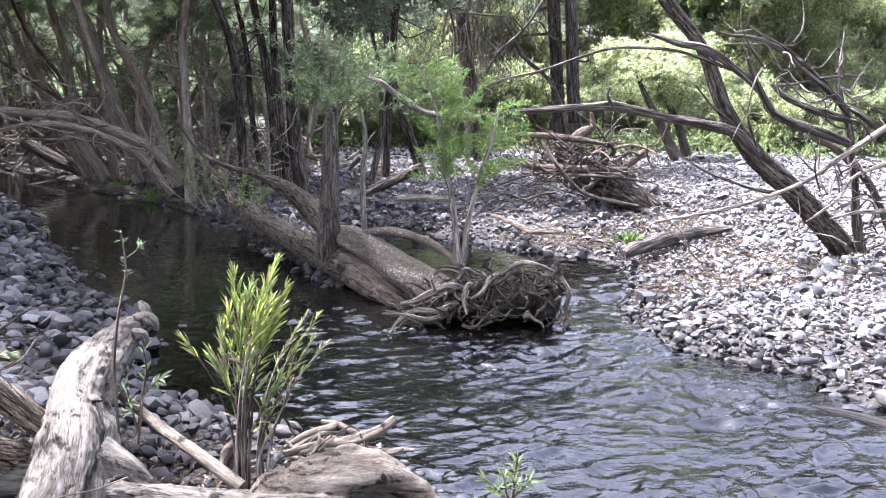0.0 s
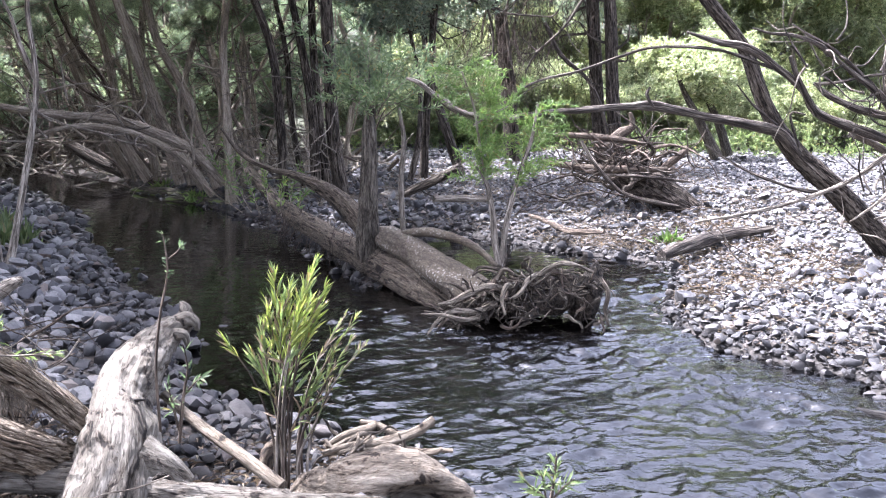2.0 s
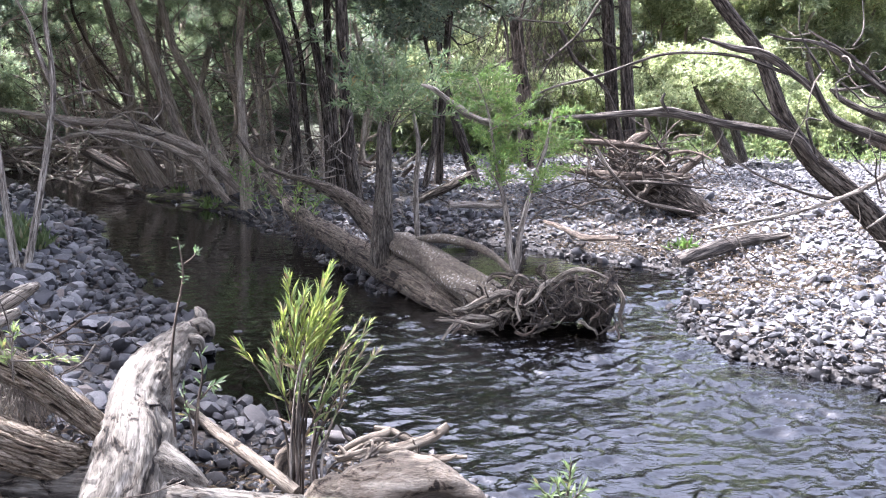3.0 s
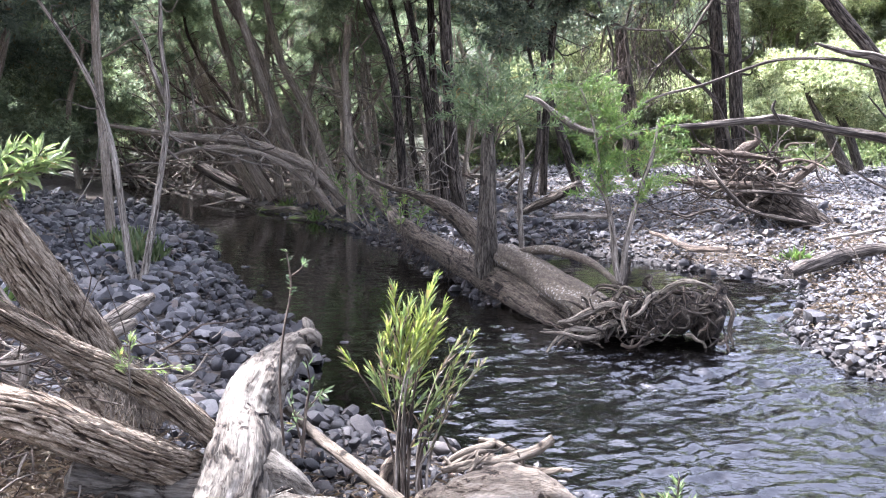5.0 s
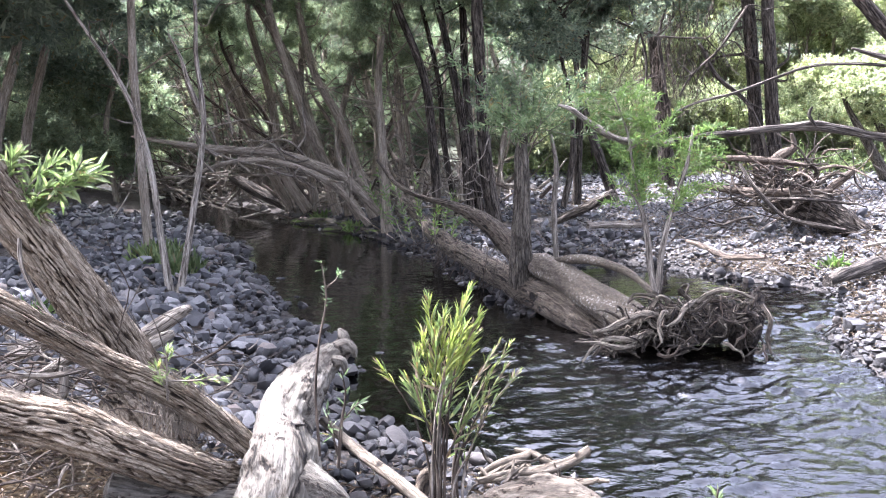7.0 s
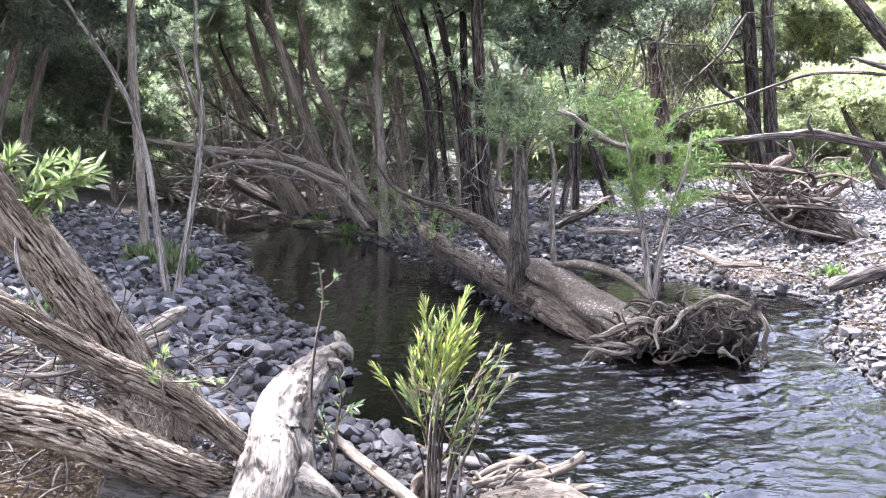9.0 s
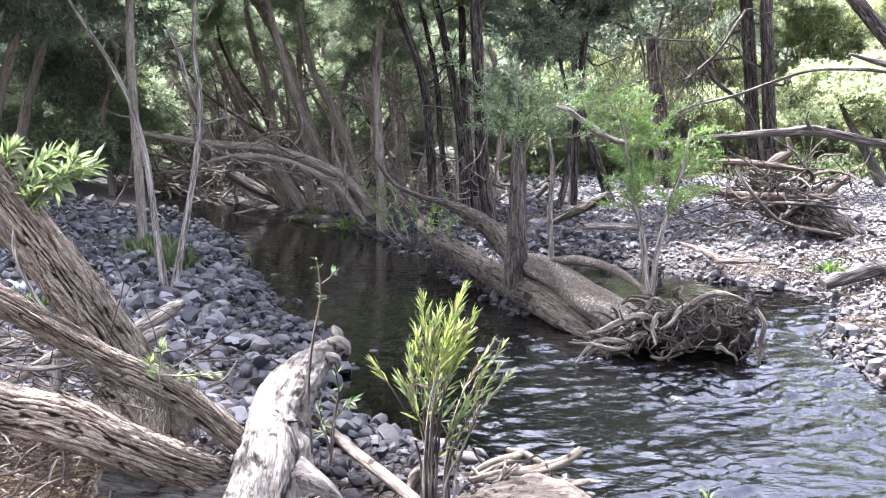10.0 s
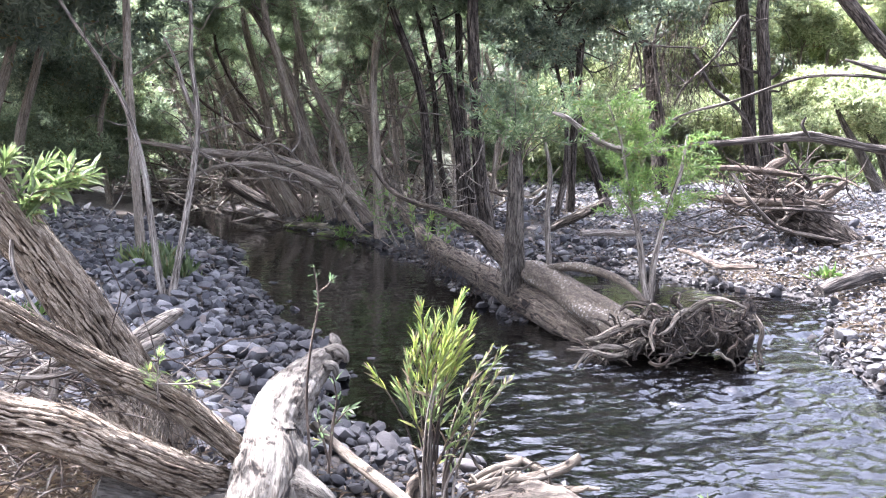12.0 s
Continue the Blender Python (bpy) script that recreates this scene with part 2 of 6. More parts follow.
    if moss:
        n4 = node(t, "ShaderNodeTexNoise", Scale=5.0, Detail=5.0)
        g = ramp(t, n4.outputs[0], [(0.56, (0, 0, 0)), (0.66, (1, 1, 1))])
        c = mixed(t, g, c, moss)
    t.links.new(c, b.inputs["Base Color"])
    b.inputs["Roughness"].default_value = rough
    b.inputs["Specular IOR Level"].default_value = 0.25
    add = t.nodes.new("ShaderNodeMath")
    add.operation = "MULTIPLY_ADD"
    add.inputs[1].default_value = 0.35
    t.links.new(n3.outputs[0], add.inputs[0])
    t.links.new(n1.outputs[0], add.inputs[2])
    deep = t.nodes.new("ShaderNodeMath")
    deep.operation = "MULTIPLY_ADD"
    deep.inputs[1].default_value = 0.6
    t.links.new(groove, deep.inputs[0])
    t.links.new(add.outputs[0], deep.inputs[2])
    bumped(t, b, deep.outputs[0], 1.0, bump)
    return m


def leaf_material(name, a, b_, c_, light=0.45):
    """Thin leaves: each one its own green, lit through from behind."""
    m, t, b = material(name)
    g = t.nodes.new("ShaderNodeNewGeometry")
    col = ramp(t, g.outputs["Random Per Island"], [(0.0, a), (0.5, b_), (0.92, c_), (1.0, (0.16, 0.11, 0.05))])
    nz = node(t, "ShaderNodeTexNoise", Scale=1.3, Detail=2.0)
    pos = t.nodes.new("ShaderNodeNewGeometry")
    t.links.new(pos.outputs["Position"], nz.inputs["Vector"])
    tone = ramp(t, nz.outputs[0], [(0.3, (0.7, 0.72, 0.7)), (0.7, (1.15, 1.1, 0.95))])
    col = mixed(t, 1.0, col, tone, "MULTIPLY")
    t.links.new(col, b.inputs["Base Color"])
    b.inputs["Roughness"].default_value = 0.48
    b.inputs["Specular IOR Level"].default_value = 0.4
    tr = t.nodes.new("ShaderNodeBsdfTranslucent")
    t.links.new(mixed(t, 1.0, col, (1.4, 1.5, 1.2), "MULTIPLY"), tr.inputs[0])
    mx = t.nodes.new("ShaderNodeMixShader")
    mx.inputs[0].default_value = light
    t.links.new(b.outputs[0], mx.inputs[1])
    t.links.new(tr.outputs[0], mx.inputs[2])
    t.links.new(mx.outputs[0], t.nodes["Material Output"].inputs[0])
    return m


def stone_material(name, source, tones):
    m, t, b = material(name)
    g = t.nodes.new("ShaderNodeObjectInfo" if source == "object" else "ShaderNodeNewGeometry")
    rnd = g.outputs["Random"] if source == "object" else g.outputs["Random Per Island"]
    col = ramp(t, rnd, tones)
    tc = t.nodes.new("ShaderNodeNewGeometry")
    n1 = node(t, "ShaderNodeTexNoise", Scale=14.0, Detail=6.0, Roughness=0.7)
    n2 = node(t, "ShaderNodeTexNoise", Scale=90.0, Detail=3.0)
    for n in (n1, n2):
        t.links.new(tc.outputs["Position"], n.inputs["Vector"])
    col = mixed(t, 0.8, col, ramp(t, n1.outputs[0], [(0.3, (0.5, 0.48, 0.46)), (0.55, (0.95, 0.95, 0.95)), (0.75, (1.2, 1.18, 1.1))]), "MULTIPLY")
    col = mixed(t, 0.5, col, ramp(t, n2.outputs[0], [(0.35, (0.6, 0.6, 0.6)), (0.65, (1.1, 1.1, 1.1))]), "MULTIPLY")
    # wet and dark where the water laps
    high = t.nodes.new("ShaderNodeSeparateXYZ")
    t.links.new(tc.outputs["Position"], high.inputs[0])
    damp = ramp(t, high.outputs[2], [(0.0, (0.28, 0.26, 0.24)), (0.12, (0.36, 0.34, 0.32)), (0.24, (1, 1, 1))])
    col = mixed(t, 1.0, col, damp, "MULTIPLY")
    t.links.new(col, b.inputs["Base Color"])
    b.inputs["Roughness"].default_value = 0.7
    bumped(t, b, n1.outputs[0], 0.5, 0.02)
    return m


BARK = wood("bark", (0.044, 0.038, 0.031), (0.098, 0.085, 0.069), (0.19, 0.168, 0.14), fine=34, along=5.0, bump=0.025, plates=30.0)
BARK_SMOOTH = wood("bark_lichened", (0.036, 0.029, 0.021), (0.075, 0.061, 0.046), (0.128, 0.108, 0.084), fine=60, along=22.0, bump=0.012, crack=0.008, blotch=0.5, groove_tone=0.6, fuzz=0.55, flecks=(0.4, 0.39, 0.35))
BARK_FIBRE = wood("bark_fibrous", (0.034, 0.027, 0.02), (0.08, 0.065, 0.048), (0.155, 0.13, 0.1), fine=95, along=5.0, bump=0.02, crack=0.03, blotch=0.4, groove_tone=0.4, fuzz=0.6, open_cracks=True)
MOSSY = wood("mossy_wood", (0.03, 0.026, 0.02), (0.07, 0.06, 0.045), (0.13, 0.115, 0.09), fine=40, along=6, bump=0.01, moss=(0.09, 0.12, 0.03))
ROOT_DARK = wood("root_dark", (0.014, 0.011, 0.009), (0.04, 0.032, 0.025), (0.1, 0.083, 0.066), fine=50, along=8, bump=0.008)
ROOT_PALE = wood("root_pale", (0.06, 0.05, 0.04), (0.16, 0.137, 0.11), (0.3, 0.265, 0.22), fine=50, along=8, bump=0.008)
BARK_FAR = wood("bark_weathered", (0.1, 0.082, 0.066), (0.25, 0.212, 0.17), (0.4, 0.352, 0.295), fine=60, along=5.0, bump=0.02, crack=0.03, groove_tone=0.5, fuzz=0.6)
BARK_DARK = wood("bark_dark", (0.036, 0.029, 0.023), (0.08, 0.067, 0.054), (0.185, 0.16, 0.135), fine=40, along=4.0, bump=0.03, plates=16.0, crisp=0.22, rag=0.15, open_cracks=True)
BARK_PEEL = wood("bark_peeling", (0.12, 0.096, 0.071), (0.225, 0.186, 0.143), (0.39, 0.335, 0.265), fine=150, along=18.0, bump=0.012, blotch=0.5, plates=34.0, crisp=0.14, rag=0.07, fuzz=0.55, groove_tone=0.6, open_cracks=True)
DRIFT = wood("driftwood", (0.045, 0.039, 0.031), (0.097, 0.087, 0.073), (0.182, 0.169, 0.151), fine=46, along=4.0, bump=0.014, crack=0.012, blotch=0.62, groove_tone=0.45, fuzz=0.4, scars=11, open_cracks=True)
DRIFT_TAN = wood("driftwood_tan", (0.05, 0.039, 0.029), (0.12, 0.1, 0.078), (0.23, 0.203, 0.168), fine=38, along=7.0, bump=0.012, crack=0.008, blotch=0.75, groove_tone=0.6, fuzz=0.45, scars=9)
STICK = wood("dead_stick", (0.08, 0.068, 0.056), (0.23, 0.2, 0.17), (0.4, 0.365, 0.32), fine=50, along=4, bump=0.008)
STICK_BROWN = wood("dead_stick_brown", (0.034, 0.026, 0.021), (0.1, 0.077, 0.06), (0.2, 0.163, 0.13), fine=50, along=4, bump=0.008)
BOUGH = wood("dead_bough", (0.027, 0.022, 0.018), (0.085, 0.071, 0.06), (0.24, 0.213, 0.183), fine=34, along=2.0, bump=0.02, crack=0.07)
ROOT = wood("root", (0.025, 0.02, 0.016), (0.08, 0.066, 0.051), (0.22, 0.19, 0.155), fine=50, along=6, bump=0.008)
DRIFT_PALE = wood("pale_rock", (0.4, 0.4, 0.39), (0.55, 0.55, 0.54), (0.7, 0.7, 0.69), fine=20, along=20, bump=0.004, crack=0.01)
# wet wood, its colour lowered further to stand in for shade
WET_SHADED_WOOD = wood("wet_shaded_wood", (0.005, 0.0042, 0.0036), (0.01, 0.0085, 0.0072), (0.02, 0.017, 0.0145), fine=30, along=3, bump=0.01, rough=0.85)
LEAF = leaf_material("leaf_olive", (0.12, 0.148, 0.113), (0.21, 0.25, 0.192), (0.34, 0.385, 0.3), 0.68)
LEAF_GREY = leaf_material("leaf_grey_green", (0.068, 0.088, 0.07), (0.12, 0.147, 0.12), (0.21, 0.24, 0.2), 0.6)
LEAF_LIME = leaf_material("leaf_lime", (0.11, 0.145, 0.034), (0.19, 0.235, 0.06), (0.33, 0.35, 0.12), 0.45)
LEAF_FERN = leaf_material("leaf_feathery", (0.07, 0.118, 0.035), (0.115, 0.182, 0.055), (0.185, 0.255, 0.09), 0.5)
LEAF_BACK = leaf_material("leaf_yellow_green", (0.12, 0.142, 0.078), (0.26, 0.295, 0.18), (0.46, 0.48, 0.33), 0.58)
LEAF_SHRUB = leaf_material("leaf_shrub", (0.07, 0.1, 0.04), (0.12, 0.165, 0.07), (0.21, 0.25, 0.12), 0.45)
SOIL_AND_SPLIT_SHADE = wood("soil_and_split_shade", (0.014, 0.011, 0.008), (0.036, 0.028, 0.021), (0.075, 0.06, 0.046), fine=20, along=20, bump=0.03)
LEAF_STUB = leaf_material("leaf_stub", (0.055, 0.085, 0.048), (0.095, 0.13, 0.075), (0.16, 0.2, 0.12), 0.5)
LEAF_DRY = leaf_material("leaf_dry", (0.07, 0.05, 0.035), (0.14, 0.105, 0.075), (0.25, 0.205, 0.155), 0.05)
TONES = [(0.0, (0.018, 0.018, 0.019)), (0.3, (0.045, 0.044, 0.045)), (0.65, (0.105, 0.102, 0.1)), (0.92, (0.21, 0.204, 0.194)), (1.0, (0.13, 0.1, 0.075))]
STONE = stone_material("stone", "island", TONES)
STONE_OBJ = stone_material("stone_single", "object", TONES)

GROUND, t_, b_ = material("gravel_soil")
pos_ = t_.nodes.new("ShaderNodeNewGeometry")
n1_ = node(t_, "ShaderNodeTexNoise", Scale=1.2, Detail=6.0, Roughness=0.7)
n2_ = node(t_, "ShaderNodeTexVoronoi", Scale=16.0)
n3_ = node(t_, "ShaderNodeTexNoise", Scale=40.0, Detail=4.0)
for n_ in (n1_, n2_, n3_):
    t_.links.new(pos_.outputs["Position"], n_.inputs["Vector"])
c_ = ramp(t_, n1_.outputs[0], [(0.3, (0.025, 0.022, 0.018)), (0.5, (0.05, 0.045, 0.038)), (0.7, (0.095, 0.087, 0.075))])
c_ = mixed(t_, 0.6, c_, ramp(t_, n2_.outputs["Color"], [(0.2, (0.5, 0.48, 0.46)), (0.8, (1.5, 1.45, 1.4))]), "MULTIPLY")
c_ = mixed(t_, 0.7, c_, ramp(t_, n3_.outputs[0], [(0.35, (0.5, 0.5, 0.5)), (0.65, (1.2, 1.2, 1.2))]), "MULTIPLY")
sep_ = t_.nodes.new("ShaderNodeSeparateXYZ")
t_.links.new(pos_.outputs["Position"], sep_.inputs[0])
edge_ = t_.nodes.new("ShaderNodeMath")
edge_.operation = "MULTIPLY_ADD"
edge_.inputs[1].default_value = 6.0
t_.links.new(n1_.outputs[0], edge_.inputs[0])
t_.links.new(sep_.outputs[0], edge_.inputs[2])
zone_ = t_.nodes.new("ShaderNodeMapRange")
zone_.inputs["From Min"].default_value, zone_.inputs["From Max"].default_value = 2.5, 5.5
t_.links.new(edge_.outputs[0], zone_.inputs["Value"])
woods_ = ramp(t_, n3_.outputs[0], [(0.35, (0.03, 0.023, 0.016)), (0.55, (0.07, 0.055, 0.038)), (0.7, (0.13, 0.105, 0.075))])
c_ = mixed(t_, zone_.outputs[0], woods_, c_)
far_ = t_.nodes.new("ShaderNodeMapRange")
far_.inputs["From Min"].default_value, far_.inputs["From Max"].default_value = 24.0, 31.0
t_.links.new(sep_.outputs[1], far_.inputs["Value"])
grass_ = ramp(t_, n3_.outputs[0], [(0.35, (0.026, 0.029, 0.016)), (0.55, (0.05, 0.055, 0.03)), (0.7, (0.085, 0.085, 0.052))])
c_ = mixed(t_, far_.outputs[0], c_, grass_)
# wet margin of the creek
wet_ = ramp(t_, sep_.outputs[2], [(0.0, (0.3, 0.28, 0.26)), (0.08, (0.35, 0.33, 0.31)), (0.18, (1, 1, 1))])
c_ = mixed(t_, 1.0, c_, wet_, "MULTIPLY")
t_.links.new(c_, b_.inputs["Base Color"])
b_.inputs["Roughness"].default_value = 0.95
bumped(t_, b_, n2_.outputs["Distance"], 0.8, 0.04)

WATER, t_, b_ = material("creek_water")
t_.nodes.remove(b_)
pos_ = t_.nodes.new("ShaderNodeNewGeometry")
map_ = t_.nodes.new("ShaderNodeMapping")
map_.inputs["Rotation"].default_value = (0, 0, radians(25))
map_.inputs["Scale"].default_value = (0.75, 1.5, 1.0)
t_.links.new(pos_.outputs["Position"], map_.inputs["Vector"])
w1_ = node(t_, "ShaderNodeTexNoise", Scale=21.0, Detail=1.5, Roughness=0.5, Distortion=0.6)
t_.links.new(map_.outputs[0], w1_.inputs["Vector"])
bp_ = node(t_, "ShaderNodeBump", Strength=1.0, Distance=0.0055)
# choppy only where the creek runs shallow over stones
at_ = t_.nodes.new("ShaderNodeSeparateXYZ")
t_.links.new(pos_.outputs["Position"], at_.inputs[0])
rx_, ry_ = t_.nodes.new("ShaderNodeMapRange"), t_.nodes.new("ShaderNodeMapRange")
for n_, k_, vals_ in ((rx_, 0, (-0.1, 0.5, 0.1, 1.0)), (ry_, 1, (11.5, 9.0, 0.1, 1.0))):
    for q_ in range(4):
        n_.inputs[q_ + 1].default_value = vals_[q_]
    t_.links.new(at_.outputs[k_], n_.inputs[0])
run_ = t_.nodes.new("ShaderNodeMath")
run_.operation = "MULTIPLY"
t_.links.new(rx_.outputs[0], run_.inputs[0])
t_.links.new(ry_.outputs[0], run_.inputs[1])
chop_h = t_.nodes.new("ShaderNodeMath")
chop_h.operation = "MULTIPLY"
t_.links.new(run_.outputs[0], chop_h.inputs[0])
t_.links.new(w1_.outputs[0], chop_h.inputs[1])
t_.links.new(chop_h.outputs[0], bp_.inputs["Height"])
gl_ = node(t_, "ShaderNodeBsdfGlossy", Roughness=0.02, Color=(1, 1, 1, 1))
t_.links.new(bp_.outputs[0], gl_.inputs["Normal"])
tp_ = node(t_, "ShaderNodeBsdfTransparent", Color=(0.04, 0.035, 0.038, 1))
fr_ = node(t_, "ShaderNodeFresnel", IOR=1.54)
t_.links.new(bp_.outputs[0], fr_.inputs["Normal"])
mx_ = t_.nodes.new("ShaderNodeMixShader")
t_.links.new(fr_.outputs[0], mx_.inputs[0])
t_.links.new(tp_.outputs[0], mx_.inputs[1])
t_.links.new(gl_.outputs[0], mx_.inputs[2])
t_.links.new(mx_.outputs[0], t_.nodes["Material Output"].inputs[0])

# ---- ground and creek ----
CREEK = np.array([(-12, 33), (-7.6, 26.5), (-5.2, 20.7), (-3.35, 16.2), (-2.55, 13.2), (-1.75, 10.85), (-1.15, 9.4), (-0.9, 8.3), (-0.85, 7.3),
                  (-0.45, 6.5), (0.05, 6.0), (0.67, 5.5), (0.95, 4.9), (1.2, 4.0), (1.6, 2.5), (2.2, 0.0), (2.4, -8), (7, -8), (6.2, 0), (4.9, 4.4),
                  (4.15, 6.0), (3.95, 6.5), (4.05, 6.95), (3.7, 7.4), (3.3, 7.9), (3.4, 9.4), (4.05, 10.7), (4.3, 11.6), (4.2, 12.2), (3.5, 12.8), (2.8, 13.8),
                  (2.1, 14.8), (1.4, 15.0), (1.05, 14.0), (1.15, 12.4), (1.05, 10.9), (0.75, 10.6), (0.35, 12.4), (-0.3, 15.3), (-1.3, 17.4), (-3.3, 21.4), (-6.2, 25.8), (-11, 32)])


def creek_side(x, y):
    """Metres from the water's edge: positive on land, negative in the creek."""
    x, y = np.ravel(x), np.ravel(y)
    best, inside = np.full(len(x), 1e9), np.zeros(len(x), bool)
    for (ax, ay), (bx, by) in zip(CREEK, np.roll(CREEK, -1, 0)):
        ex, ey = bx - ax, by - ay
        k = np.clip(((x - ax) * ex + (y - ay) * ey) / (ex * ex + ey * ey), 0, 1)
        best = np.minimum(best, np.hypot(x - ax - k * ex, y - ay - k * ey))
        if ey:
            inside ^= ((ay > y) != (by > y)) & (x < ex * (y - ay) / ey + ax)
    return np.where(inside, -best, best)


def height(x, y):
    shp = np.shape(x)
    x, y = np.ravel(np.asarray(x, float)), np.ravel(np.asarray(y, float))
    d = creek_side(x, y)
    p = np.stack([x, y, 0 * x], 1)
    bumps = 0.05 * vnoise(p * 0.9) + 0.025 * vnoise(p * 3.1) + 0.008 * vnoise(p * 11)
    land = 0.5 * (1 - np.exp(-np.maximum(d, 0) / 2.2)) + 0.02
    low_bank = 1 / (1 + np.exp(-(x + 1.05) / 0.12)) / (1 + np.exp(-(5.7 - y) / 0.15))
    land = land * (1 - 0.75 * low_bank)
    bed = -0.24 * (1 - np.exp(np.minimum(d, 0) / 0.55)) - 0.02
    z = np.where(d > 0, land, bed) + bumps * np.clip(np.abs(d) / 0.5, 0.25, 1)
    far = np.maximum(0, np.hypot(x * 0.8 - 3, y) - 31)
    z += 9.0 * (1 - np.exp(-((far / 26) ** 1.6))) * np.where(y > 0, 1, 0.5) * (1 + 0.2 * vnoise(p * 0.06))
    return z.reshape(shp)


def stretch(lo, hi, step, far, grow):
    mid = np.arange(lo, hi + step, step)
    s = step
    a = b = 0.0
    left, right = [], []
    while lo - a > -far:
        s *= grow
        a += s
        left.append(lo - a)
    s = step
    while hi + b < far:
        s *= grow
        b += s
        right.append(hi + b)
    return np.array(left[::-1] + list(mid) + right)


xs, ys = stretch(-7, 11, 0.09, 420, 1.16), stretch(3, 24, 0.09, 420, 1.16)
gx, gy = np.meshgrid(xs, ys)
sheet = Shape()
ii, jj = np.meshgrid(np.arange(len(ys) - 1), np.arange(len(xs) - 1), indexing="ij")
w = len(xs)
sheet.add(np.stack([gx, gy, height(gx, gy)], -1).reshape(-1, 3), np.stack([ii * w + jj, ii * w + jj + 1, (ii + 1) * w + jj + 1, (ii + 1) * w + jj], -1).reshape(-1, 4))
ground = tagged(part("ground", sheet, GROUND), "gravelly creek bank of grey soil and small stones", "ground", kind="structure")

sheet = Shape()
xs, ys = np.arange(-13, 7, 0.0245), np.arange(3.5, 30, 0.0245)
gx, gy = np.meshgrid(xs, ys)
ii, jj = np.meshgrid(np.arange(len(ys) - 1), np.arange(len(xs) - 1), indexing="ij")
w = len(xs)
p_ = np.stack([gx.ravel(), gy.ravel(), 0 * gx.ravel()], 1)
side_ = creek_side(gx, gy)
gx_, gy_ = gx.ravel(), gy.ravel()
riffle = 0.07 + 0.6 / (1 + np.exp(-(gx_ - 0.15) / 0.12)) / (1 + np.exp((gy_ - 9.0 - 0.75 * np.maximum(gx_, 0)) / 0.35)) + 0.35 / (1 + np.exp(-(gx_ - 1.5) / 0.4)) / (1 + np.exp((gy_ - 8.6) / 0.5))
fine_ = np.clip(1.45 - 0.4 * np.maximum(0, gx_ - 1.6), 0.45, 1)
riffle *= np.where((gx_ > 2) & (gy_ < 7.6), np.clip(0.3 + (-side_ - 0.15) / 1.0, 0.3, 1), 1)
flow_ = np.stack([p_[:, 0] * 0.9 + p_[:, 1] * 0.43, -p_[:, 0] * 0.43 + p_[:, 1] * 0.9, p_[:, 2]], 1)
flow_ = flow_ + 0.10 * np.stack([vnoise(p_ * 2.3 + 1), vnoise(p_ * 2.6 + 7), 0 * p_[:, 2]], 1) + 0.035 * np.stack([vnoise(p_ * 7.1 + 4), vnoise(p_ * 6.3 + 9), 0 * p_[:, 2]], 1)
chop_ = np.clip(1.0 + 0.55 * vnoise(p_ * 0.9 + 2) + 0.45 * vnoise(p_ * 2.7 + 5), 0.35, 2.0)


def crest(kx, ky, k):
    """Sharp wavelets, kx a metre along the flow and ky across."""
    return 1 - 2 * np.abs(vnoise(flow_ * np.array([kx, ky, 1.0]) + k))


p_[:, 2] = riffle * chop_ * (0.010 * vnoise(flow_ * np.array([2.2, 4.0, 1.0])) + 0.019 * crest(4.5, 7.5, 3) + 0.011 * fine_ * crest(9.0, 14.0, 8) + 0.006 * fine_ * vnoise(flow_ * np.array([18.0, 21.0, 1.0]) + 6))
cells = np.stack([ii * w + jj, ii * w + jj + 1, (ii + 1) * w + jj + 1, (ii + 1) * w + jj], -1).reshape(-1, 4)
cells = cells[side_[cells].min(1) < 0.25]
used, inv = np.unique(cells, return_inverse=True)
sheet.add(p_[used], inv.reshape(-1, 4))
water = tagged(part("water", sheet, WATER), "dark shallow creek water rippling over stones", "water", kind="structure")

# ---- cobbles ----
cube = np.array([(x, y, z) for x in (-1, 0, 1) for y in (-1, 0, 1) for z in (-1, 0, 1) if (x, y, z) != (0, 0, 0)], float)
index = {tuple(int(q) for q in p): k for k, p in enumerate(cube)}
tris = []
for axis in range(3):
    for sgn in (-1, 1):
        u, v = (axis + 1) % 3, (axis + 2) % 3
        for du in (-1, 0):
            for dv in (-1, 0):
                q = []
                for eu, ev in ((0, 0), (1, 0), (1, 1), (0, 1)):
                    p = [0, 0, 0]
                    p[axis], p[u], p[v] = sgn, du + eu, dv + ev
                    q.append(index[tuple(p)])
                if sgn < 0:
                    q = q[::-1]
                tris.append(q)
CUBE_Q = np.array(tris)
CUBE_R = cube / np.linalg.norm(cube, axis=1)[:, None]


def cobble(r):
    """One worn creek stone about 1 across, flattened, with blunt facets."""
    v = CUBE_R * 0.9 + cube * 0.07
    v = v * np.array([1, r.uniform(0.5, 0.92), r.uniform(0.3, 0.6)]) * 0.5
    for _ in range(8):
        n = unit(r, 1)[0]
        k = v @ n
        cut = r.uniform(0.15, 0.33)
        v = v - np.outer(np.maximum(0, k - cut) * 0.9, n)
    return v * (1 + 0.12 * r.normal(size=(len(v), 1)) * 0.5)


COBBLES = [cobble(rng) for _ in range(14)]


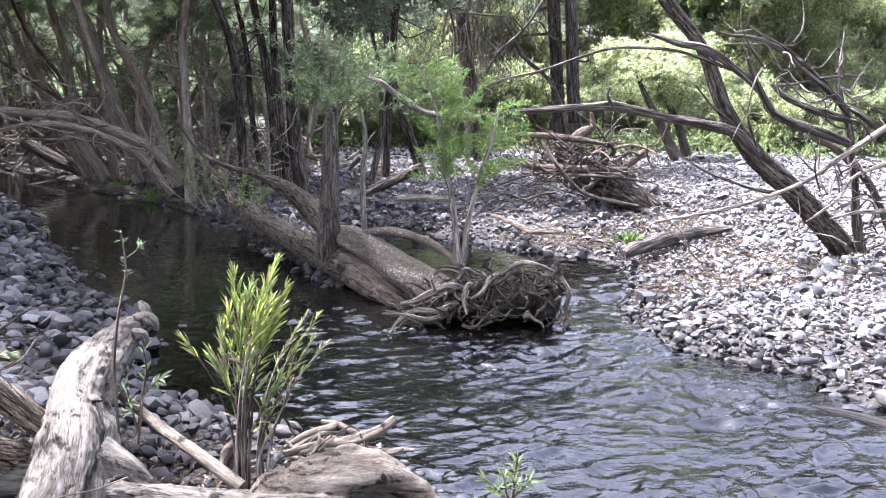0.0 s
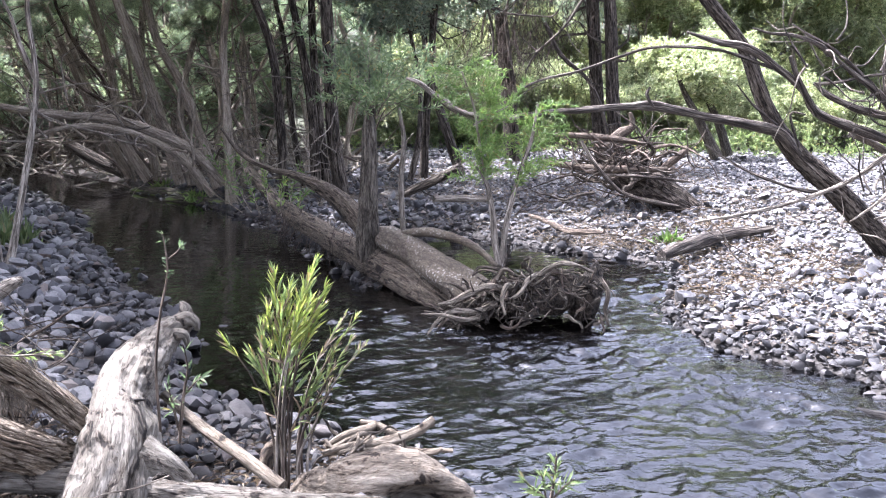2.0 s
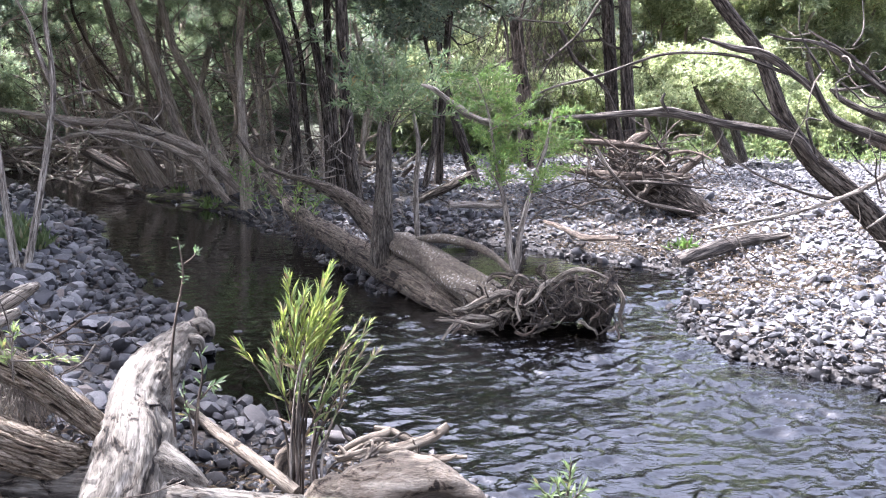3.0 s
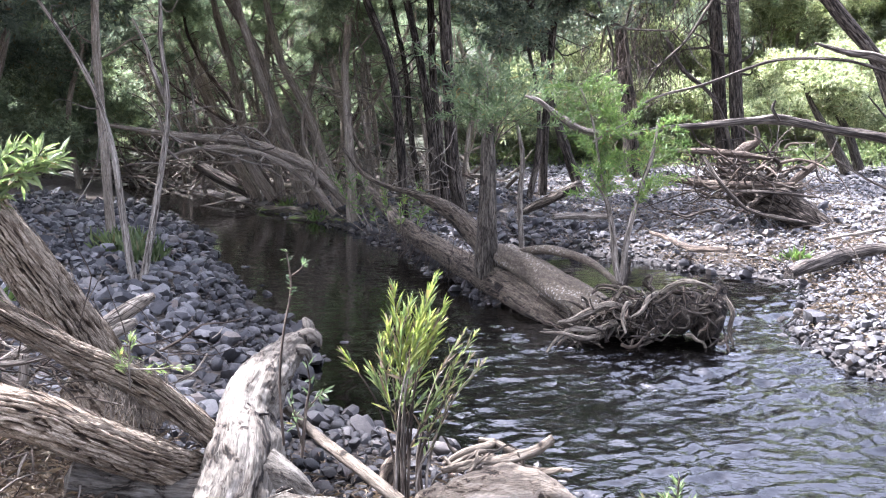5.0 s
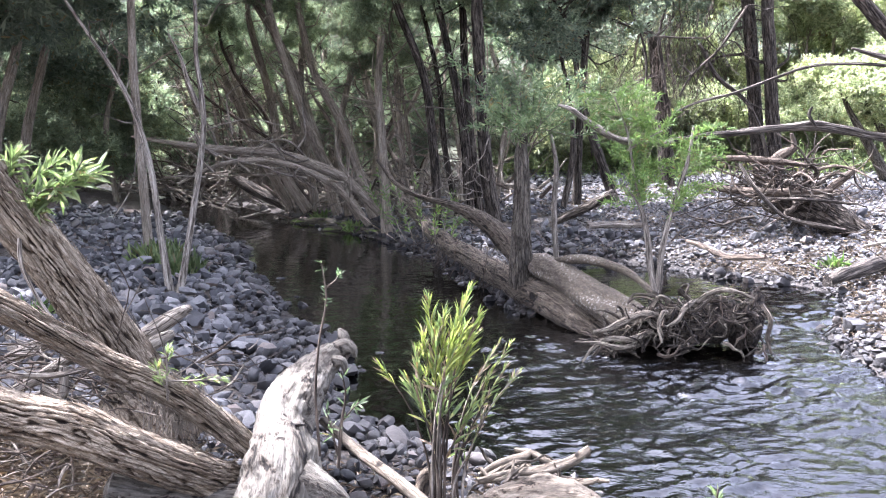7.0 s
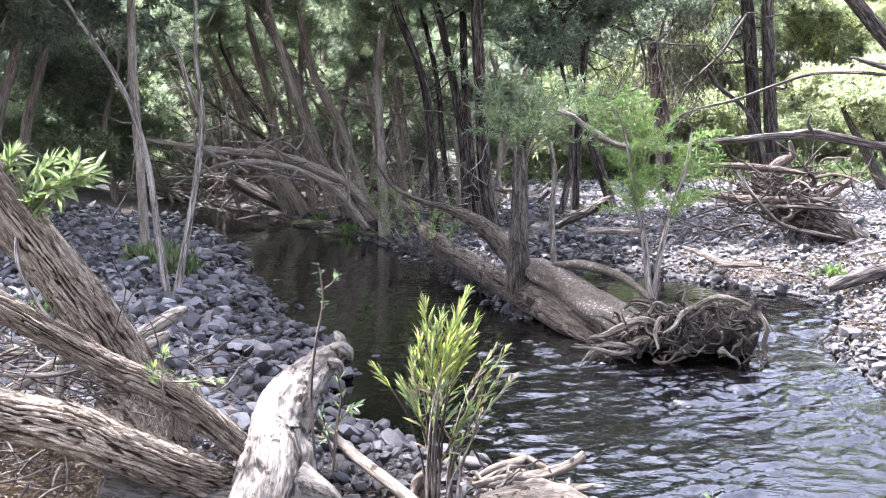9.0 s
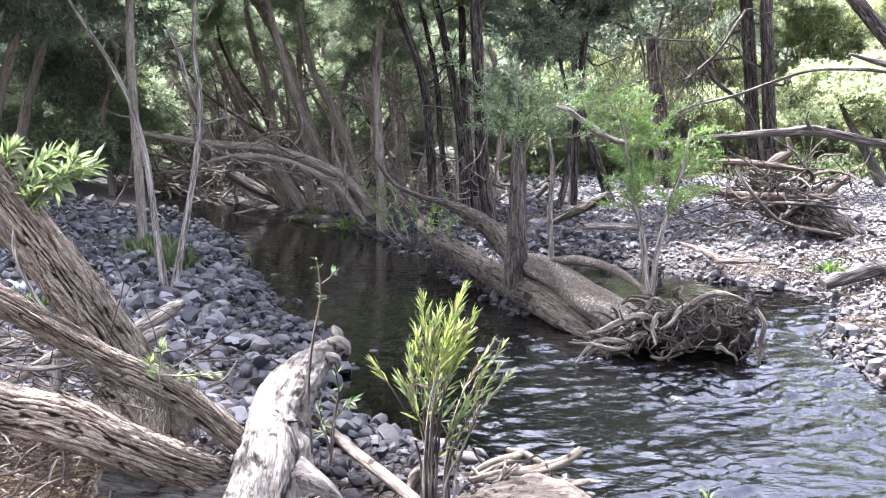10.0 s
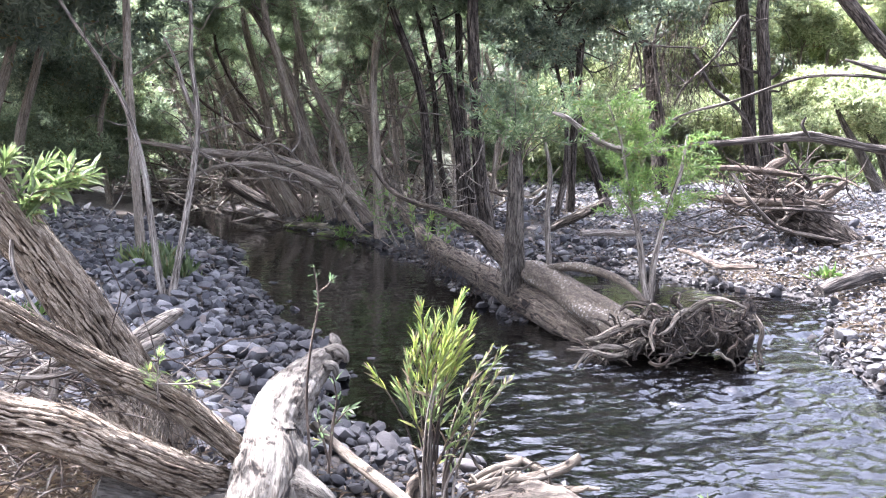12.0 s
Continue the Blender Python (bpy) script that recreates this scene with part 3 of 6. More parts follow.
def turn_matrices(r, n, tilt):
    a = r.uniform(0, 2 * np.pi, n)
    tx, ty = r.normal(0, tilt, n), r.normal(0, tilt, n)
    ca, sa = np.cos(a), np.sin(a)
    rz = np.zeros((n, 3, 3))
    rz[:, 0, 0], rz[:, 0, 1], rz[:, 1, 0], rz[:, 1, 1], rz[:, 2, 2] = ca, -sa, sa, ca, 1
    rx = np.zeros((n, 3, 3))
    rx[:, 0, 0], rx[:, 1, 1], rx[:, 1, 2], rx[:, 2, 1], rx[:, 2, 2] = 1, np.cos(tx), -np.sin(tx), np.sin(tx), np.cos(tx)
    ry = np.zeros((n, 3, 3))
    ry[:, 0, 0], ry[:, 0, 2], ry[:, 1, 1], ry[:, 2, 0], ry[:, 2, 2] = np.cos(ty), np.sin(ty), 1, -np.sin(ty), np.cos(ty)
    return ry @ rx @ rz


def scatter(r, x0, x1, y0, y1, gap):
    x, y = np.meshgrid(np.arange(x0, x1, gap), np.arange(y0, y1, gap))
    x, y = x.ravel() + r.uniform(-0.5, 0.5, x.size) * gap, y.ravel() + r.uniform(-0.5, 0.5, y.size) * gap
    return x, y


sx, sy, ss = [], [], []
for box, gap, size in (((2.6, 8.5, 4.0, 12.0), 0.066, 0.076), ((2.0, 9, 12, 16), 0.09, 0.08), ((-3.5, 2.0, 15, 21), 0.12, 0.1), ((-5, 0.2, 6, 13), 0.085, 0.108), ((-7, -2, 13, 20), 0.12, 0.13),
                       ((-2.2, 1.0, 4.2, 6.5), 0.068, 0.076), ((-0.6, 2.2, 9, 16), 0.1, 0.11)):
    x, y = scatter(rng, *box, gap)
    d = creek_side(x, y)
    keep = (d > -0.2 + rng.uniform(-0.3, 0.1, len(x))) & (vnoise(np.stack([x * 1.3, y * 1.3, 0 * x], 1)) > -0.75) & ~((x < -1.2) & (y < 5.25))
    x, y = x[keep], y[keep]
    sx.append(x), sy.append(y), ss.append(size * rng.lognormal(0, 0.42, len(x)))
x, y = scatter(rng, -3, 4.2, 4.5, 14, 0.2)
keep = creek_side(x, y) < -0.5
sx.append(x[keep]), sy.append(y[keep]), ss.append(0.12 * rng.lognormal(0, 0.3, keep.sum()))
sx, sy, ss = np.concatenate(sx), np.concatenate(sy), np.clip(np.concatenate(ss), 0.035, 0.26)
sz = height(sx, sy) + ss * rng.uniform(0.05, 0.4, len(ss))
turns = turn_matrices(rng, len(ss), 0.45)
which = rng.integers(0, len(COBBLES), len(ss))
near_ = np.where((creek_side(sx, sy) > -0.15) & (ss > 0.1) & (((sy > 5.6) & (sy < 9.2) & (sx < -0.3) & (sx > -3.2)) | ((sy < 8.8) & (sx > 3) & (sx < 5.6))))[0]
near_ = near_[np.argsort(sy[near_])][:300]
loose = np.ones(len(ss), bool)
loose[near_] = False
bank = Shape()
for k in range(len(COBBLES)):
    m_ = np.where(loose & (which == k))[0]
    v = np.einsum("nij,pj->npi", turns[m_], COBBLES[k]) * ss[m_][:, None, None] + np.stack([sx, sy, sz], 1)[m_][:, None]
    nv = len(COBBLES[k])
    f = (np.arange(len(m_))[:, None, None] * nv + CUBE_Q[None]).reshape(-1, 4)
    bank.add(v.reshape(-1, 3), f)
tagged(part("cobbles", bank.mesh("cobbles", STONE, sharp=46), STONE, ground), "grey creek cobbles and gravel", kind="stuff")
# finer gravel on the back of the bar, too small to tell apart
ICO = np.array([(1, 0, 0), (-1, 0, 0), (0, 1, 0), (0, -1, 0), (0, 0, 1), (0, 0, -1)], float)
ICO_F = np.array([(0, 2, 4), (2, 1, 4), (1, 3, 4), (3, 0, 4), (2, 0, 5), (1, 2, 5), (3, 1, 5), (0, 3, 5)])
grit = Shape()
for box, gap, size in (((2.0, 13, 15.5, 22), 0.075, 0.07), ((2.0, 16, 22, 28), 0.13, 0.1), ((1.2, 6, 12.2, 16), 0.1, 0.06), ((-4, 3.3, 4.3, 10), 0.09, 0.035), ((3.2, 9, 4.4, 13), 0.06, 0.045)):
    x, y = scatter(rng, *box, gap)
    k = (creek_side(x, y) > 0.05) & ~((x < -1.2) & (y < 5.25))
    x, y = x[k], y[k]
    n = len(x)
    ln = size * rng.lognormal(0, 0.4, n)
    v = ICO[None] * (1 + 0.25 * rng.normal(size=(n, 6, 1))) * np.array([0.5, 0.36, 0.24])
    v = np.einsum("nij,npj->npi", turn_matrices(rng, n, 0.35), v) * ln[:, None, None] + np.stack([x, y, height(x, y) + ln * 0.12], 1)[:, None]
    grit.add(v.reshape(-1, 3), (np.arange(n)[:, None, None] * 6 + ICO_F[None]).reshape(-1, 3))
tagged(part("gravel", grit, STONE, ground, smooth=False), "fine pale gravel on the bar", kind="stuff")
stone_meshes = []
for c in COBBLES:
    s_ = Shape()
    s_.add(c, CUBE_Q)
    stone_meshes.append(s_.mesh("stone", STONE_OBJ, sharp=46))
for k in near_:
    ob = new("stone", stone_meshes[which[k]])
    ob.parent = ground
    ob.matrix_basis = Matrix.Translation((sx[k], sy[k], sz[k])) @ Matrix(turns[k].tolist()).to_4x4() @ Matrix.Scale(float(ss[k]), 4)

# ---- foliage clumps shared by the trees ----
def clump(r, blobs, sprays_n, count, reach, length, width, droop, squash=0.7):
    """A ragged crown piece of about 1 m radius: leafy twigs bunched round a few uneven centres."""
    s = Shape()
    cs = unit(r, blobs) * r.uniform(0.15, 0.95, (blobs, 1)) * np.array([1, 1, squash])
    k = r.integers(0, blobs, sprays_n)
    c = cs[k] + r.normal(size=(sprays_n, 3)) * r.uniform(0.05, 0.15, (blobs, 1))[k]
    way = c * 0.7 + unit(r, sprays_n) * 0.6 + np.array([0, 0, droop])
    sprays(s, c, way, count, reach, length, width, r=r)
    return s


def crown_set(name, mat, seed, n, **k):
    r = np.random.default_rng(seed)
    return [clump(r, **k).mesh(name, mat, smooth=False) for _ in range(n)]


CROWN = {
    "olive": crown_set("crown", LEAF, 11, 5, blobs=26, sprays_n=330, count=13, reach=0.24, length=0.135, width=0.034, droop=-0.3),
    "grey": crown_set("crown", LEAF_GREY, 12, 4, blobs=24, sprays_n=330, count=13, reach=0.24, length=0.125, width=0.031, droop=-0.2),
    "lime": crown_set("crown", LEAF_BACK, 13, 4, blobs=22, sprays_n=260, count=12, reach=0.3, length=0.19, width=0.046, droop=-0.1),
}


def crowns(parent, spots, kind, r):
    """spots: x, y, z, radius of each piece of the crown, in the world."""
    for x, y, z, s in spots:
        me = CROWN[kind][int(r.integers(0, len(CROWN[kind])))]
        ob = new("crown", me)
        ob.parent = parent
        ob.matrix_basis = Matrix.Translation(Vector((x, y, z)) - Vector(parent.location)) @ Euler((r.uniform(-0.3, 0.3), r.uniform(-0.3, 0.3), r.uniform(0, 6.3))).to_matrix().to_4x4() @ Matrix.Diagonal((s, s, s * r.uniform(0.75, 1.05), 1))


def limb(parent, name, ctrl, mat, label="", **k):
    s = Shape()
    kw = dict(segs=8, step=0.12, wob=0.07, base=tuple((parent.parent or parent).location))
    kw.update(k)
    tube(s, ctrl, **kw)
    return part(name, s, mat, parent, label)


def wander(r, p0, way, length, r0, r1, n=5, bend=0.25, sag=0.0):
    """Control rows of a crooked branch."""
    p, w = np.array(p0, float), np.array(way, float) / np.linalg.norm(way)
    rows = []
    for k in range(n):
        rows.append((*p, r0 + (r1 - r0) * k / (n - 1)))
        w = w + r.normal(size=3) * bend + np.array([0, 0, -sag])
        w /= np.linalg.norm(w)
        p = p + w * length / (n - 1)
    return rows


def tree(name, label, trunk, mat, r, kind="olive", up=3.0, clumps=5, spread=1.3, size=1.0, segs=12, ridge=0.0, twigs=4, low=0.5, group="", lean=None, thin=0.72, furrow=0.0, pitch=0.07):
    """A tree whose trunk follows the rows and goes on upwards to limbs and crown."""
    ob = thing(name, label, "tree", trunk[0][:3], group)
    top, prev = np.array(trunk[-1]), np.array(trunk[-2])
    way = (top - prev)[:3]
    way = way / np.linalg.norm(way) + np.array([0, 0, 0.6])
    if lean is not None:
        way = way + np.array(lean)
    trunk = [(*q[:3], q[3] * thin) for q in trunk]
    top = np.array(trunk[-1])
    ext = wander(r, top[:3], way, up, top[3], top[3] * 0.35, 4, 0.18)[1:] if up > 0 else []
    rows = list(trunk) + ext
    limb(ob, "trunk", rows, mat, segs=segs, step=0.16 if not furrow else 0.06, ridge=ridge, seed=float(r.uniform(0, 50)), furrow=furrow, pitch=pitch)
    rows = np.array(rows)
    spots = []
    for _ in range(clumps):
        f = low + (1 - low) * r.random() ** 0.8
        k = f * (len(rows) - 1)
        i = min(int(k), len(rows) - 2)
        p = rows[i] + (rows[i + 1] - rows[i]) * (k - i)
        a = r.uniform(0, 6.28)
        way = np.array([math.cos(a), math.sin(a), r.uniform(0.1, 0.9)])
        ln = spread * r.uniform(0.6, 1.3)
        br = wander(r, p[:3], way, ln, max(p[3] * 0.45, 0.012), 0.008, 4, 0.25)
        limb(ob, "branch", br, mat, segs=6, step=0.2)
        e = br[-1]
        spots.append((e[0], e[1], e[2], size * r.uniform(0.7, 1.2)))
    for _ in range(twigs):
        k = r.uniform(0.25, 0.9) * (len(rows) - 1)
        i = min(int(k), len(rows) - 2)
        p = rows[i] + (rows[i + 1] - rows[i]) * (k - i)
        a = r.uniform(0, 6.28)
        limb(ob, "branch", wander(r, p[:3], (math.cos(a), math.sin(a), r.uniform(-0.2, 0.8)), r.uniform(0.5, 1.4), max(p[3] * 0.3, 0.008), 0.004, 5, 0.35), mat, segs=5, step=0.15)
    crowns(ob, spots, kind, r)
    return ob


r1 = np.random.default_rng(21)
PAPER = "slender grey-barked paperbark tree on the creek bank"
# stems crowded along the far bank of the creek, leaning over it
for rows in (
    [(-1.04, 17.20, 0.11, 0.121), (-1.10, 17.20, 1.60, 0.092), (-1.17, 17.40, 2.59, 0.083), (-1.07, 17.60, 3.82, 0.069)],
    [(-1.56, 18.40, 0.25, 0.129), (-2.22, 18.20, 1.32, 0.117), (-2.60, 18.00, 2.35, 0.096), (-2.94, 17.80, 3.57, 0.080)],
    [(-2.01, 18.80, 0.27, 0.132), (-2.46, 18.80, 1.87, 0.110), (-2.79, 18.60, 2.96, 0.098), (-3.32, 18.40, 3.91, 0.077)],
    [(-1.32, 18.00, 0.28, 0.116), (-1.81, 18.20, 1.78, 0.097), (-2.32, 18.30, 2.75, 0.087), (-2.60, 18.40, 3.91, 0.068)],
    [(-2.71, 20.00, 0.22, 0.140), (-3.18, 20.00, 1.03, 0.118), (-3.37, 20.20, 2.20, 0.097), (-3.75, 20.20, 3.68, 0.080)],
    [(-2.57, 20.20, 0.20, 0.109), (-2.77, 20.40, 1.45, 0.098), (-2.88, 20.60, 2.75, 0.087), (-2.80, 20.80, 4.16, 0.071)],
    [(-1.86, 19.20, 0.21, 0.093), (-2.08, 19.60, 1.47, 0.084), (-1.83, 19.80, 2.82, 0.073), (-1.51, 20.00, 4.07, 0.063)],
    [(-3.23, 21.50, 0.13, 0.127), (-3.84, 21.60, 1.19, 0.116), (-4.30, 21.60, 2.22, 0.092), (-4.83, 21.60, 3.46, 0.080)],
    [(-3.89, 23.00, 0.12, 0.136), (-4.22, 23.00, 1.50, 0.110), (-4.68, 23.00, 2.96, 0.091), (-4.78, 23.00, 4.38, 0.078)],
    [(-0.94, 18.60, 0.08, 0.085), (-0.85, 19.00, 1.39, 0.076), (-0.96, 19.20, 2.60, 0.066), (-0.86, 19.40, 4.01, 0.061)],
    [(-1.58, 20.40, 0.12, 0.088), (-1.43, 20.80, 1.66, 0.078), (-1.71, 21.00, 3.09, 0.067), (-1.83, 21.20, 4.20, 0.061)],
    [(-2.56, 22.00, 0.11, 0.095), (-2.50, 22.40, 1.52, 0.084), (-2.68, 22.60, 2.94, 0.072), (-2.50, 22.80, 4.36, 0.066)],
):
    tree("paperbark_tree", PAPER, rows, BARK_FAR, r1, up=1.0, clumps=6, spread=1.0, size=0.5, ridge=0.12, twigs=10, low=0.5, group="paperbarks on the far bank", lean=(-0.1, -0.15, 0))
# darker furrowed trunks standing together behind the fallen tree
for rows in (
    [(0.72, 16.40, 0.34, 0.159), (0.56, 16.30, 1.21, 0.144), (0.48, 16.20, 2.42, 0.125), (0.41, 16.20, 3.68, 0.115)],
    [(0.31, 16.90, 0.44, 0.118), (0.25, 16.90, 1.54, 0.104), (0.07, 16.90, 2.61, 0.085), (-0.20, 17.00, 3.76, 0.076)],
    [(0.50, 17.20, 0.36, 0.102), (0.35, 17.20, 1.54, 0.092), (0.25, 17.20, 2.71, 0.082), (0.20, 17.20, 3.78, 0.072)],
    [(-0.18, 16.60, 0.25, 0.099), (-0.27, 16.60, 1.64, 0.093), (-0.41, 16.60, 2.65, 0.088), (-0.82, 16.60, 3.72, 0.074)],
    [(0.12, 17.80, 0.36, 0.072), (-0.09, 17.80, 1.52, 0.067), (-0.18, 17.80, 2.55, 0.057), (-0.43, 17.80, 3.66, 0.047)],
):
    tree("dark_trunk_tree", "tall dark tree with deeply furrowed bark on gravel", rows, BARK_DARK, r1, up=1.5, clumps=3, spread=1.1, size=0.75, segs=64, ridge=0.06, twigs=6, low=0.5, furrow=0.016, pitch=0.06, group="furrowed trees behind the fallen tree")
# twin trunks on the gravel bar and the trees near them
for rows, up in (
    ([(6.23, 21.00, 0.37, 0.203), (6.04, 21.00, 1.99, 0.184), (5.92, 21.00, 3.20, 0.172), (5.82, 21.00, 4.18, 0.165)], 2.0),
    ([(6.45, 20.60, 0.34, 0.199), (6.25, 20.60, 1.99, 0.175), (6.16, 20.60, 3.18, 0.169), (6.08, 20.60, 4.14, 0.157)], 2.0),
    ([(4.56, 22.00, 0.47, 0.236), (4.40, 22.00, 1.99, 0.211), (4.25, 22.00, 3.14, 0.186), (4.11, 22.00, 4.28, 0.162)], 2.0),
    ([(2.23, 18.50, 0.46, 0.109), (2.25, 18.50, 1.40, 0.099), (2.31, 18.50, 2.67, 0.083), (2.41, 18.50, 3.92, 0.078)], 1.5),
    ([(2.82, 18.00, 0.55, 0.126), (2.51, 18.00, 1.42, 0.106), (2.21, 18.00, 2.37, 0.076), (2.05, 18.00, 3.40, 0.057)], 1.6),
    ([(1.88, 17.40, 0.51, 0.075), (2.01, 17.40, 1.25, 0.065), (2.00, 17.40, 2.08, 0.046), (1.85, 17.40, 2.81, 0.037)], 1.5),
):
    tree("bar_tree", "dark-trunked tree rising from the gravel bar", rows, BARK_DARK, r1, kind="grey", up=up, clumps=7, spread=1.4, size=0.85, segs=48, ridge=0.06, furrow=0.014, twigs=8, low=0.45, group="trees on the gravel bar")
for rows in (
    [(9.91, 24.00, 0.60, 0.204), (9.48, 24.00, 1.34, 0.152), (9.1, 24.00, 1.95, 0.10)],
    [(10.40, 24.50, 0.60, 0.180), (10.10, 24.50, 1.4, 0.14), (9.75, 24.50, 2.0, 0.10)],
):
    tree("grey_trunk_tree", "leaning pale grey trunk at the back of the gravel bar", rows, BARK, r1, kind="lime", up=0.9, clumps=5, spread=1.0, size=0.7, low=0.6, group="leaning grey trunks")

# woods beyond: olive trees behind the creek, sunlit ones behind the bar
WOODS = []
for k in range(6):
    h = 4.6 + k * 0.3
    kind = ("olive", "grey", "olive", "lime", "lime", "lime")[k]
    base = (0, -60 - 8 * k, 0)
    rows = [(0, base[1], -0.3, 0.1), (0.2, base[1] + 0.1, 1.5, 0.085), (-0.2, base[1], 3.0, 0.07), (0.1, base[1] - 0.2, h * 0.7, 0.05)]
    WOODS.append(tree("woodland_tree", "leafy olive-green tree in the woods beyond the creek" if k < 3 else "sunlit yellow-green tree in the woods beyond the gravel bar",
                      rows, BARK_FAR, r1, kind=kind, up=1.6, clumps=10, spread=1.7, size=1.0, twigs=6, low=0.15, group="woods"))
spots = []
for k in range(56):
    for _ in range(40):
        y = r1.uniform(21, 44)
        x = r1.uniform(-0.48, 0.78) * y
        if (1.5 < x < 24 and y < 29.5 + 0.1 * x) or (-7 < x < 4 and y < 29):
            continue
        if creek_side(np.array([x]), np.array([y]))[0] < 0.7:
            continue
        if all((x - a) ** 2 + (y - b) ** 2 > 5.0 for a, b in spots):
            spots.append((x, y))
            break
# the listed trees stand mostly out of view, added to shade the left bank
for x, y in spots + [(-6.6, 12.5), (-9, 16), (-7.6, 11.0), (-9.5, 12.5), (-11, 13), (-13, 17), (-14, 22), (-12, 9), (-6.7, 15.2), (-11, 21.5), (-12, 25.5), (-9.5, 18.8)]:
    k = int(r1.integers(3, 6)) if x > 0.12 * y else (1 if x < -5 and y < 23 else int(r1.integers(0, 3)))
    copy_thing(WOODS[k], Matrix.Translation((x, y, float(height(x, y)))) @ Euler((0, 0, r1.uniform(0, 6.28))).to_matrix().to_4x4() @ Matrix.Scale(r1.uniform(0.85, 1.2) * (1.35 if x < -5 and y < 14 else 1.0), 4))
# trees added behind the bar, tall beyond the view, to darken the creek's reflections
for k in range(13):
    x, y = 13 + 1.9 * k, 43 + 3 * math.sin(k * 2.1)
    copy_thing(WOODS[k % 2], Matrix.Translation((x, y, float(height(x, y)))) @ Euler((0, 0, 1.3 * k)).to_matrix().to_4x4() @ Matrix.Scale(1.65 + 0.3 * math.sin(k * 3.3), 4))
# tall trees added out of view up the bank, to shade the scrub behind the cobbles
for k, (x, y) in enumerate(((-13.8, 13.6), (-13.5, 16.5), (-11.0, 17.0), (-15.0, 19.0), (-13.0, 21.5), (-16.0, 24.5), (-11.0, 14.8))):
    copy_thing(WOODS[1], Matrix.Translation((x, y, float(height(x, y)))) @ Euler((0, 0, 1.9 * k)).to_matrix().to_4x4() @ Matrix.Scale(2.1 + 0.2 * math.sin(k * 2.7), 4))
for k, ob in enumerate(WOODS):
    x, y = [(-4.5, 29), (-1.5, 27.5), (1.2, 26), (6.5, 31), (12, 33), (17.5, 32)][k]
    ob.location = (x, y, float(height(x, y)))

# unseen tall trees added beside the cobble bank, crowns high above to shade it
r8 = np.random.default_rng(3)
for x, y, h in ((-5.9, 9.4, 3.7), (-5.8, 11.8, 3.8), (-6.6, 13.8, 4.2), (-7.0, 15.9, 4.4), (-7.4, 18.0, 4.6)):
    z = float(height(x, y))
    tree("overhanging_tree", "unseen tall grey tree added so its high crown shades the cobble bank", [(x, y, z - 0.1, 0.14), (x + 0.2, y, z + 1.4, 0.12), (x + 0.5, y + 0.1, z + 2.6, 0.1), (x + 0.9, y + 0.1, z + h, 0.08)],
         BARK_FAR, r8, kind="grey", up=2.2, clumps=16, spread=1.9, size=1.0, twigs=2, low=0.62, group="trees over the cobble bank", lean=(0.5, 0, 0))

# undergrowth between the trees
def bush(label, kind, k):
    ob = thing("undergrowth_bush", label, "bush", (0, -70 - 6 * k, 0), "undergrowth")
    for _ in range(5):
        limb(ob, "stem", wander(r1, (r1.normal() * 0.1, ob.location[1] + r1.normal() * 0.1, -0.1), (r1.normal() * 0.6, r1.normal() * 0.6, 1), r1.uniform(1.0, 2.2), 0.022, 0.005, 5, 0.22), STICK, segs=5)
    crowns(ob, [(r1.normal() * 0.7, ob.location[1] + r1.normal() * 0.6, r1.uniform(0.5, 2.0), r1.uniform(0.6, 0.95)) for _ in range(5)], kind, r1)
    return ob


BUSH = [bush("dull olive bush in the shade of the bank trees", "olive", 0), bush("dull olive bush in the shade of the bank trees", "grey", 1), bush("dull olive bush in the shade of the bank trees", "olive", 2),
        bush("sunlit yellow-green bush behind the gravel bar", "lime", 3), bush("sunlit yellow-green bush behind the gravel bar", "lime", 4)]
for k in range(150):
    y = r1.uniform(20, 40)
    x = r1.uniform(-0.5, 0.8) * y
    if (0.5 < x < 17 and y < 26 + 0.1 * x) or creek_side(np.array([x]), np.array([y]))[0] < 0.9 or (-6 < x < 1 and y < 22):
        continue
    b = BUSH[int(r1.integers(3, 5))] if x > 0.1 * y else BUSH[int(r1.integers(0, 3))]
    copy_thing(b, Matrix.Translation((x, y, float(height(x, y)))) @ Euler((0, 0, r1.uniform(0, 6.28))).to_matrix().to_4x4() @ Matrix.Scale(r1.uniform(0.7, 1.35), 4))
for k in range(34):
    # more scrub up the slope behind the bar
    y = 28 + 9 * ((k * 0.618) % 1)
    x = (0.14 + 0.5 * ((k * 0.755) % 1)) * y
    copy_thing(BUSH[3 + k % 2], Matrix.Translation((x, y, float(height(x, y)))) @ Euler((0, 0, 1.1 * k)).to_matrix().to_4x4() @ Matrix.Scale(1.0 + 0.3 * math.sin(k * 1.9), 4))
for k, (x, y) in enumerate([(-7.5, 28.5), (-4, 31), (-2.0, 25.5), (7, 27.8), (12, 28.5)]):
    BUSH[k].location = (x, y, float(height(x, y)))

# wooded slope closing the view
far_s = Shape()
r6 = np.random.default_rng(77)
n = 2200
fy = r6.uniform(38, 75, n)
fx = r6.uniform(-0.62, 0.95, n) * fy
fz = height(fx, fy) + r6.uniform(0.1, 1, n) ** 1.3 * 4.5
blob = np.repeat(np.stack([fx, fy, fz], 1), 26, 0) + r6.normal(size=(n * 26, 3)) * np.array([0.75, 0.6, 0.5])
sprays(far_s, blob, unit(r6, n * 26), 3, 0.4, 0.38, 0.09, r=r6)
tagged(part("far_woods", far_s, LEAF_GREY, smooth=False), "dim grey-green scrub covering the far slope", "scrub", kind="stuff")

